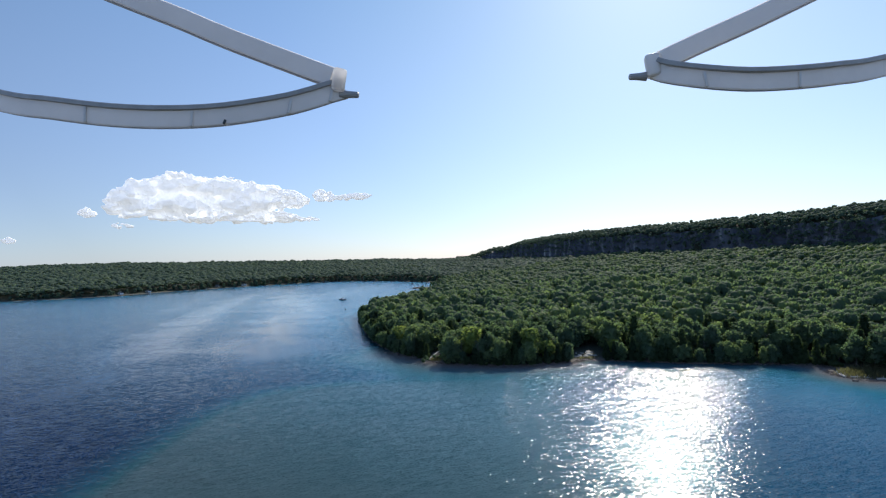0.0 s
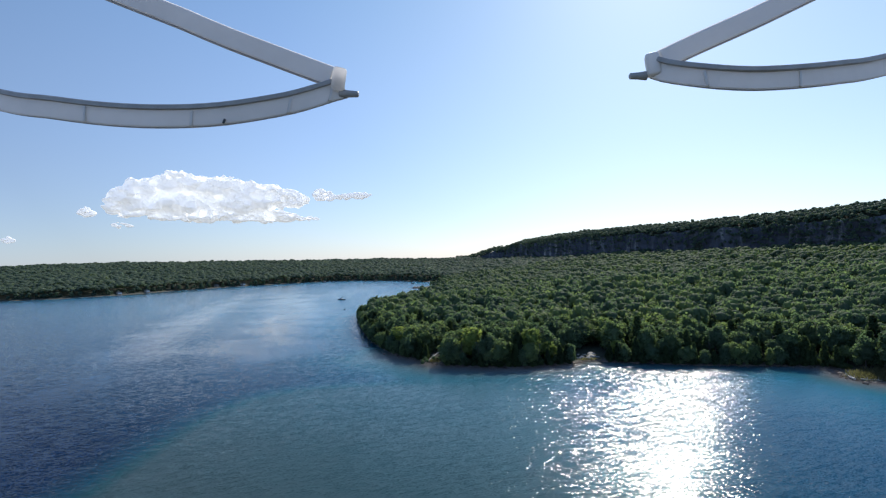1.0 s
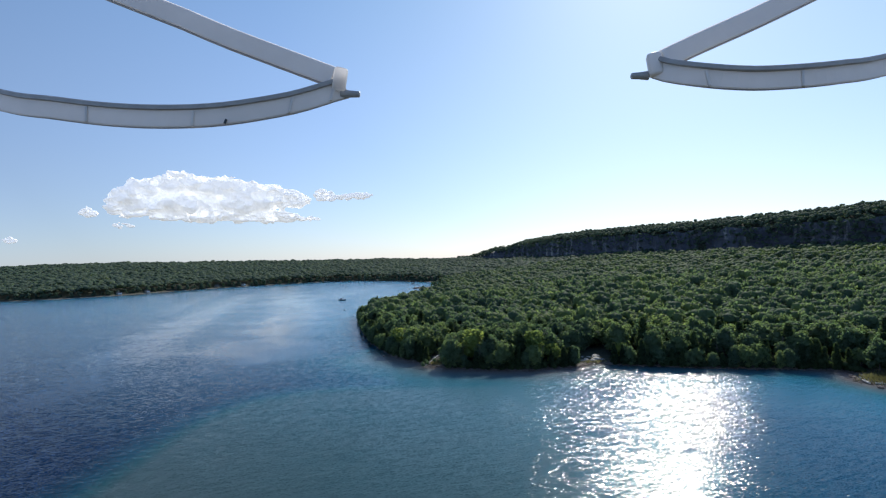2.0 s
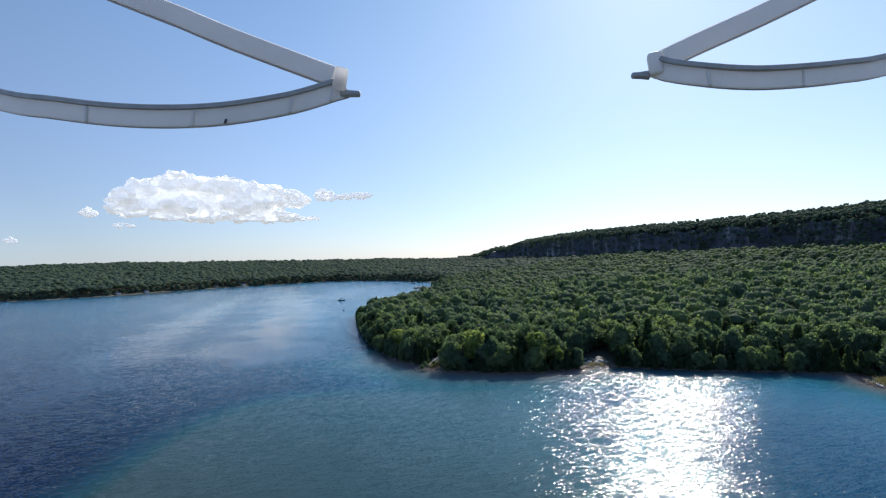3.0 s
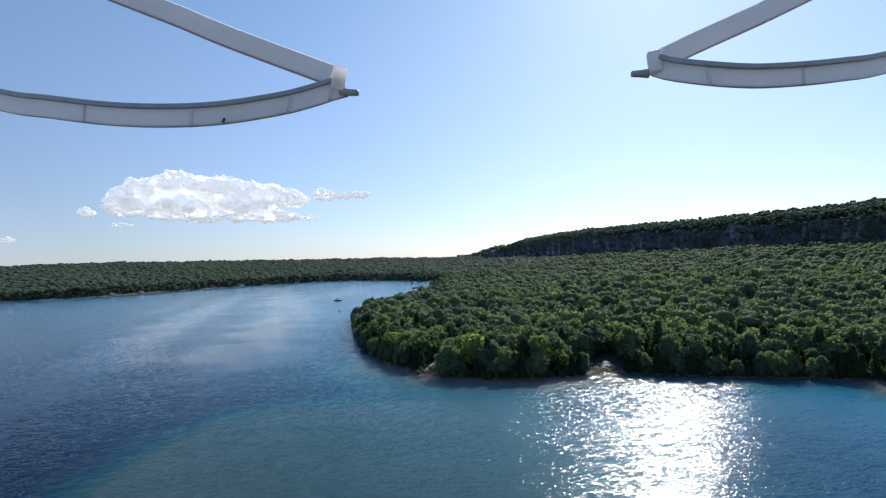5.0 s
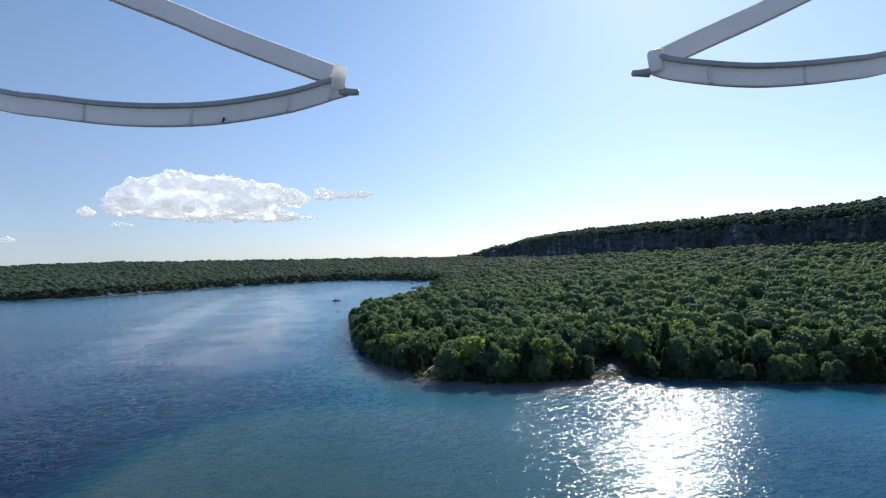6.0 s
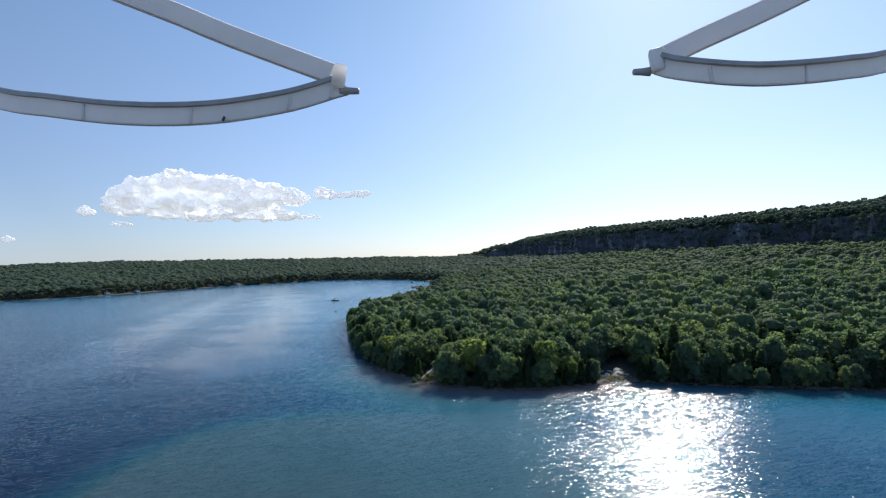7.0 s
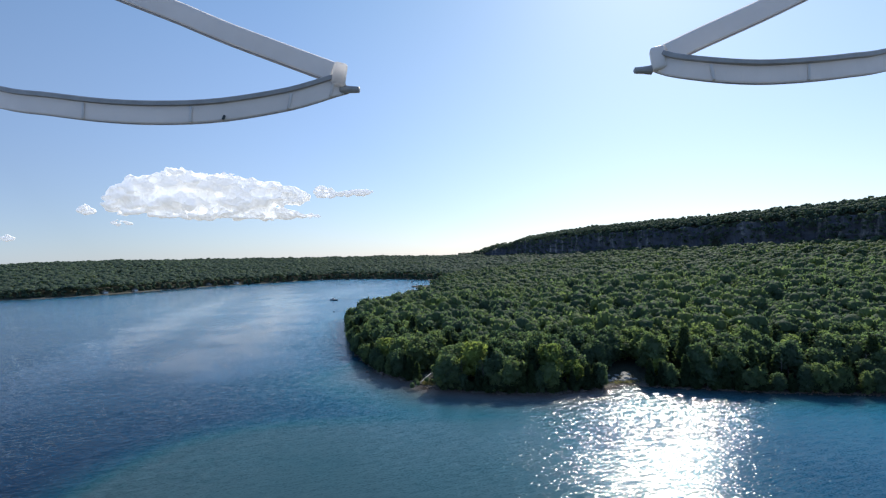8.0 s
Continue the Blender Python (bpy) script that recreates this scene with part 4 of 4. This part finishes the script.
for k in range(5):
    rs = np.random.RandomState(200 + k)
    bush = thing("shrub", pose(0, 0, -60), "low green shrub overhanging the waterline", "shrub", "shrubs along the near shore")
    pieces = []
    for j in range(7):
        a, r = j * 2.4, 0.45 * math.sqrt(j)
        c, rad = np.array([math.cos(a) * r, math.sin(a) * r, rs.uniform(0.6, 1.7)]), rs.uniform(0.6, 1.0)
        v, f = lumpy(1, rs, 0.22)
        q = rs.normal(size=(45, 3)) + (0, 0, 0.3)
        q /= np.linalg.norm(q, axis=1)[:, None]
        pieces += [(v * rad + c, f), loose_leaves(rs, c + q * rad * rs.uniform(0.95, 1.3, (45, 1)), q, 0.22)]
    v, f = joined(pieces)
    # shrubs take the dark cedar colour in place of shade at the waterline
    part("foliage", mesh_from("foliage", v.tolist(), f.tolist(), leaf_cedar_shade, False), None, bush)
    bm = bmesh.new()
    for j in range(4):
        a = j * 1.6 + rs.uniform(-0.3, 0.3)
        tube(bm, [(0, 0, -0.3), (math.cos(a) * 0.4, math.sin(a) * 0.4, 0.8), (math.cos(a) * 0.9, math.sin(a) * 0.9, 1.7)], [0.07, 0.05, 0.02], 5)
    part("stems", bm, bark, bush)
    BUSHES.append(bush)
rs = np.random.RandomState(31)
shore = [p for p in COAST if -70 < p[0] < 142 and 150 < p[1] < 400]
for (ax, ay), (bx, by) in zip(shore, shore[1:]):
    length = math.hypot(bx - ax, by - ay)
    for k in range(max(1, int(length / 2.4))):
        u = (k + rs.rand()) / max(1, int(length / 2.4))
        px, py = ax + (bx - ax) * u, ay + (by - ay) * u
        w = rs.uniform(0.1, 2.0)
        px, py = px + (by - ay) / length * w, py - (bx - ax) / length * w
        q = np.array([px]), np.array([py])
        if inland(*q)[0] < 0.0 or not open_ground(*q)[0]:
            continue
        ob = copy_thing(BUSHES[rs.randint(0, 5)], Matrix())
        ob.matrix_basis = pose(px, py, height(*q)[0] - 0.05, 0, 0, rs.uniform(0, 360)) @ Matrix.Diagonal((*(rs.uniform(0.7, 1.5, 2)), rs.uniform(0.7, 1.5), 1))
for bush in BUSHES:
    for o in (*bush.children_recursive, bush):
        bpy.data.objects.remove(o)


# ---- stones, driftwood and reeds on the shore ----
def stone_mesh(seed, flat):
    rs = np.random.RandomState(seed)
    v, f = lumpy(2, rs, 0.16)
    v = v * (1, rs.uniform(0.7, 0.95), flat)
    return mesh_from("stone", v.tolist(), f.tolist(), shore_rock, False)


STONES = [stone_mesh(300 + k, 0.5 + 0.06 * k) for k in range(6)]


PALE = [m.copy() for m in STONES]
for m in PALE:
    m.materials[0] = pale_rock


def boulder(x, y, z, size, label, group=""):
    ob = new("boulder", (PALE if label.startswith("pale") else STONES)[int(abs(x * 7 + y * 3)) % 6])
    ob.matrix_world = pose(x, y, z, 0, 0, x * 37 % 360) @ Matrix.Diagonal((size, size, size, 1))
    return tagged(ob, label, "boulder", group)


rs = np.random.RandomState(33)
for k in range(26):
    u = rs.rand()
    px, py = -33 + 33 * u + rs.uniform(-2, 2), 241 - 33 * u + rs.uniform(-2.5, 1.5)
    boulder(px, py, 0.05, rs.uniform(0.3, 0.9), "reddish brown boulder in the shallows at the point", "boulders at the point")
boulder(129.5, 157.5, 0.1, 0.9, "dark boulder standing in the shallow water off the spit")
for px, py, r in ((136, 186, 1.6), (138.5, 184.5, 1.0), (133.8, 185.2, 0.7), (132, 184.8, 0.55), (139.8, 182.5, 0.7)):
    boulder(px, py, 0.4, r, "pale boulder on the shady landing", "boulders at the landing")
for k in range(30):
    boulder(-50 + 1.45 * k + rs.uniform(-2, 2), 757 + 0.55 * k + rs.uniform(-4.5, 4.5), 0.2, rs.uniform(1.3, 3.4), "grey rock of the low point in the inlet", "rocks of the inlet point")
for px, py, r in ((53.2, 207.6, 1.1), (55.2, 209.4, 1.7), (57.6, 208.2, 1.3), (59.4, 210.0, 2.1), (61.6, 208.6, 1.2), (60.2, 213.5, 2.2), (57.2, 212.6, 1.8), (54.4, 212.4, 1.4)):
    boulder(px, py, 0.5, r, "pale weathered boulder in the gap between shore trees", "boulders in the gap")


def stones_along(n, seed):
    rs = np.random.RandomState(seed)
    line = np.array([p for p in COAST if -75 < p[0] < 245 and 120 < p[1] < 420], float)
    k = rs.randint(0, len(line) - 1, n)
    u = rs.rand(n, 1)
    p = line[k] * (1 - u) + line[k + 1] * u + rs.normal(0, 0.9, (n, 2))
    sv, sf = ICO[1]
    r = rs.uniform(0.12, 0.4, n)
    v = sv[None] * (r[:, None, None] * rs.uniform(0.7, 1.2, (n, len(sv), 1)) * (1, 1, 0.6)) + np.concatenate([p, np.full((n, 1), 0.08)], 1)[:, None]
    f = (sf[None] + (np.arange(n) * len(sv))[:, None, None]).reshape(-1, 3)
    return tagged(new("shore_stones", mesh_from("shore_stones", v.reshape(-1, 3).tolist(), f.tolist(), shore_rock, False)),
                  "small brown stones along the waterline", "stones", kind="stuff")


stones_along(1800, 34)


def log(x, y, z, length, turn, rad, label, tilt=0):
    ob = thing("driftwood_log", pose(x, y, z, 0, tilt, turn), label, "log", "driftwood logs on the spit")
    bm = bmesh.new()
    tube(bm, [(-length / 2, 0, 0), (-length / 4, 0.08, 0.03), (0, 0.12, 0), (length / 4, 0.02, 0.05), (length / 2, -0.1, 0.02)], [rad, rad * 0.95, rad * 0.85, rad * 0.7, rad * 0.45], 8)
    part("stem", bm, driftwood, ob)
    for k in (-0.2, 0.15, 0.3):
        bm = bmesh.new()
        tube(bm, [(k * length, 0, 0), (k * length + 0.2, 0.25, rad + 0.25), (k * length + 0.3, 0.35, rad + 0.6)], [rad * 0.4, rad * 0.3, rad * 0.12], 5)
        part("branch_stub", bm, driftwood, ob)
    return ob


log(130.8, 165.0, 0.4, 6.0, 75, 0.36, "bleached driftwood log at the tip of the spit")
log(134.0, 160.6, 0.3, 5.5, -28, 0.32, "bleached driftwood log along the waterline")
log(139.5, 157.4, 0.3, 5.0, -20, 0.34, "bleached driftwood log along the waterline")
log(145.5, 156.2, 0.5, 5.0, -6, 0.4, "pale driftwood log lying in the reeds")
log(150.0, 153.4, 0.35, 5.2, -24, 0.3, "bleached driftwood log along the waterline")


def fallen_tree(root, tip, rad, label):
    """A tree that has slid down the bank, its crown still in leaf by the water."""
    rs = np.random.RandomState(77)
    root, tip = np.array(root, float), np.array(tip, float)
    ob = thing("fallen_tree", pose(*root), label, "tree")
    run = tip - root
    bm = bmesh.new()
    tube(bm, [tuple(run * u + (0, 0, 0.25 * math.sin(u * 3.1))) for u in (-0.05, 0.2, 0.45, 0.7, 0.9, 1.0)], [rad, rad * 0.9, rad * 0.75, rad * 0.55, rad * 0.3, rad * 0.1], 8)
    part("trunk", bm, driftwood, ob, "bleached bare trunk")
    for k in range(9):
        u = 0.3 + 0.075 * k
        out = np.array([rs.uniform(-1, 1), rs.uniform(-1, 0.6), rs.uniform(0.3, 1.0)]) * rs.uniform(0.9, 1.7)
        bm = bmesh.new()
        tube(bm, [tuple(run * u), tuple(run * u + out * 0.6 + (0, 0, 0.2)), tuple(run * u + out)], [rad * 0.35, rad * 0.22, rad * 0.08], 5)
        part("limb", bm, driftwood, ob)
    pieces = []
    for k in range(8):
        c = run * rs.uniform(0.62, 1.05) + (rs.uniform(-1.6, 1.6), rs.uniform(-1.2, 1.2), rs.uniform(0.4, 1.6))
        v, f = lumpy(1, rs, 0.25)
        q = rs.normal(size=(60, 3)) + (0, 0, 0.4)
        q /= np.linalg.norm(q, axis=1)[:, None]
        r = rs.uniform(0.45, 0.8)
        pieces += [(v * r + c, f), loose_leaves(rs, c + q * r * rs.uniform(0.95, 1.45, (60, 1)), q, 0.24)]
    v, f = joined(pieces)
    part("foliage", mesh_from("foliage", v.tolist(), f.tolist(), leaf_near, False), None, ob, "sparse yellowish green leaves")
    return ob


fallen_tree((-3.5, 220.5, 3.6), (-11.0, 208.5, 0.5), 0.4, "pale fallen tree sliding down the bank into the water")


def reed_bed(name, cx, cy, rx, ry, n, tall, label, seed):
    rs = np.random.RandomState(seed)
    x, y = cx + rs.normal(0, rx, n), cy + rs.normal(0, ry, n)
    ok = inland(x, y) > -0.6
    x, y = x[ok], y[ok]
    z = np.maximum(height(x, y), -0.1) - 0.1
    n = len(x)
    a, h, w = rs.uniform(0, 6.28, n), tall * rs.uniform(0.5, 1.2, n), rs.uniform(0.04, 0.11, n)
    bend = rs.normal(0, 0.3, (n, 2)) * h[:, None]
    base = np.stack([x, y, z], 1)
    side = np.stack([np.cos(a), np.sin(a), 0 * a], 1) * w[:, None]
    mid = base + np.stack([bend[:, 0] * 0.35, bend[:, 1] * 0.35, h * 0.6], 1)
    tip = base + np.stack([bend[:, 0], bend[:, 1], h], 1)
    v = np.stack([base - side, base + side, mid + side * 0.8, mid - side * 0.8, tip], 1).reshape(-1, 3)
    k = np.arange(n)[:, None] * 5
    faces = [tuple(q) for q in (k + (0, 1, 2, 3)).tolist()] + [tuple(q) for q in (k + (3, 2, 4)).tolist()]
    return tagged(new(name, mesh_from(name, v.tolist(), faces, reed_leaf, False)), label, "grass", kind="stuff")


reed_bed("reeds", 139, 163, 5.5, 3.5, 2600, 1.3, "yellowish green reeds and grass on the gravel spit", 51)
reed_bed("reeds", 152, 156, 6, 2.5, 1600, 1.3, "yellowish green reeds and grass on the gravel spit", 52)
reed_bed("reeds", 57, 206.5, 2.8, 0.9, 350, 0.7, "pale dry grass in the gap between shore trees", 53)
reed_bed("reeds", -8, 214.5, 3.0, 1.6, 900, 1.0, "light green grass round the fallen trunk", 54)


# ---- boats and buoy ----
def hull_bmesh(length, beam, deep):
    bm = bmesh.new()
    rings = []
    for k in range(9):
        u = k / 8
        w = beam / 2 * (1 - max(0, (u - 0.35) / 0.65) ** 2.4) * (0.9 + 0.1 * min(1, u * 3)) + 0.02
        sheer = 0.25 * deep * u * u
        rings.append([bm.verts.new(((u - 0.5) * length + (0.06 * length * f if k == 8 else 0), w * s, z + (sheer if f else 0)))
                      for s, z, f in ((-1, deep, 1), (-0.92, deep * 0.45, 0.4), (-0.55, -0.05, 0), (0.55, -0.05, 0), (0.92, deep * 0.45, 0.4), (1, deep, 1))])
    for a, b in zip(rings, rings[1:]):
        for j in range(5):
            bm.faces.new((a[j], b[j], b[j + 1], a[j + 1]))
        bm.faces.new((a[5], b[5], b[0], a[0]))
    bm.faces.new(rings[0])
    bm.faces.new(rings[-1][::-1])
    bmesh.ops.recalc_face_normals(bm, faces=bm.faces)
    return bm


def box_bmesh(x, y, z, sx, sy, sz, bevel=0.05, slope=0.0):
    bm = bmesh.new()
    bmesh.ops.create_cube(bm, size=1)
    for v in bm.verts:
        top = v.co.z > 0
        v.co = Vector((x + v.co.x * sx * ((1 - slope) if top else 1), y + v.co.y * sy * ((1 - slope * 0.5) if top else 1), z + (v.co.z + 0.5) * sz))
    bmesh.ops.bevel(bm, geom=bm.edges[:], offset=bevel, segments=1, affect="EDGES")
    return bm


def motor_boat(m, label):
    ob = thing("motor_boat", m, label, "boat", "boats at anchor")
    part("hull", hull_bmesh(8.4, 2.9, 1.1), dark_paint, ob, "dark painted hull")
    part("cabin", box_bmesh(0.9, 0, 1.1, 3.0, 2.1, 1.1, 0.08, 0.25), white_paint, ob, "white cabin")
    part("windscreen", box_bmesh(0.75, 0, 2.1, 2.0, 1.9, 0.55, 0.05, 0.3), dark_glass, ob, "dark glass")
    part("canopy", box_bmesh(-1.1, 0, 2.75, 3.4, 2.2, 0.16, 0.06), teal_canvas, ob, "teal canvas top")
    for px in (-2.5, 0.3):
        for py in (-0.95, 0.95):
            bm = bmesh.new()
            tube(bm, [(px, py, 1.0), (px, py, 2.8)], [0.04, 0.04], 6)
            part("canopy_post", bm, white_paint, ob)
    bm = bmesh.new()
    tube(bm, [(0.2, 0, 2.7), (-0.3, 0, 4.6)], [0.06, 0.03], 6)
    part("mast", bm, dark_paint, ob)
    for k in (-1, 1):
        bm = bmesh.new()
        tube(bm, [(-0.4, 0.9 * k, 2.8), (-2.4, 1.5 * k, 5.0)], [0.05, 0.02], 6)
        part("fishing_rod", bm, dark_paint, ob)
    part("outboard_motor", box_bmesh(-4.4, 0, 0.5, 0.6, 0.6, 1.2, 0.1, 0.2), dark_paint, ob)
    return ob


motor_boat(pose(-122.5, 581, -0.15, 0, 0, 172), "dark motor boat with teal canopy at anchor in the bay")
copy_thing(motor_boat(pose(-275, 1128, -0.15, 0, 0, 8), "small dark motor boat moored off the far shore"), pose(-60, 900, -0.15, 0, 0, 120))
buoy = thing("mooring_buoy", pose(-95, 461, 0), "dark round mooring buoy floating on the lake", "buoy")
bm = bmesh.new()
bmesh.ops.create_uvsphere(bm, u_segments=14, v_segments=8, radius=0.75)
bmesh.ops.scale(bm, vec=(1, 1, 0.75), verts=bm.verts)
bmesh.ops.translate(bm, vec=(0, 0, 0.2), verts=bm.verts)
part("float", bm, dark_paint, buoy)
bm = bmesh.new()
tube(bm, [(0, 0, 0.6), (0, 0, 1.3)], [0.09, 0.07], 8)
part("pickup_post", bm, dark_paint, buoy)


# ---- cottages and docks on the far shore ----
def cottage(m, label, wall):
    ob = thing("cottage", m, label, "house", "cottages on the far shore")
    part("wall", box_bmesh(0, 0, -0.5, 9, 6, 3.3, 0.05), wall, ob)
    bm = bmesh.new()
    pts = [bm.verts.new(p) for p in ((-5, -3.6, 2.7), (5, -3.6, 2.7), (5, 0, 5.0), (-5, 0, 5.0), (5, 3.6, 2.7), (-5, 3.6, 2.7))]
    low = [bm.verts.new(v.co - Vector((0, 0, 0.25))) for v in pts]
    bm.faces.new((pts[0], pts[1], pts[2], pts[3]))
    bm.faces.new((pts[3], pts[2], pts[4], pts[5]))
    bm.faces.new((low[3], low[2], low[1], low[0]))
    bm.faces.new((low[5], low[4], low[2], low[3]))
    for a, b in ((0, 1), (1, 2), (2, 4), (4, 5), (5, 3), (3, 0)):
        bm.faces.new((pts[a], low[a], low[b], pts[b]))
    bmesh.ops.recalc_face_normals(bm, faces=bm.faces)
    part("roof", bm, roof_shingle, ob)
    for px in (-2.8, 0.2, 3.0):
        w = part("window", box_bmesh(px, -3.05, 0.7, 1.4, 0.12, 1.2, 0.02), white_paint, ob, "white window frame")
        part("pane", box_bmesh(px, -3.1, 0.8, 1.15, 0.1, 1.0, 0.01), dark_glass, w)
    part("door", box_bmesh(1.7, -3.05, -0.4, 0.9, 0.12, 2.05, 0.02), plank_wood, ob)
    return ob


def dock(m, label):
    ob = thing("dock", m, label, "dock", "docks on the far shore")
    for k in range(12):
        part("plank", box_bmesh(0, -0.9 * k, 0.55, 2.0, 0.8, 0.08, 0.01), plank_wood, ob)
    for k in range(4):
        for q in (-0.9, 0.9):
            bm = bmesh.new()
            tube(bm, [(q, -3.2 * k, -1.2), (q, -3.2 * k, 0.6)], [0.12, 0.12], 6)
            part("post", bm, plank_wood, ob)
    return ob


for px, py, turn, wall, text in ((-592, 896, -35, white_paint, "white wooden cottage among trees on the far shore"), (-566, 937, -30, white_paint, "small white cottage among trees on the far shore"),
                                 (-484, 1046, -25, plank_wood, "brown wooden cottage by the far water"), (-440, 1075, -20, white_paint, "white cottage half hidden by trees")):
    cottage(pose(px, py, on_land(px, py), 0, 0, turn), text, wall)
dock(pose(-586, 876, 0, 0, 0, -40), "weathered plank dock below the white cottage")
dock(pose(-472, 1040, 0, 0, 0, -30), "weathered plank dock below the brown cottage")
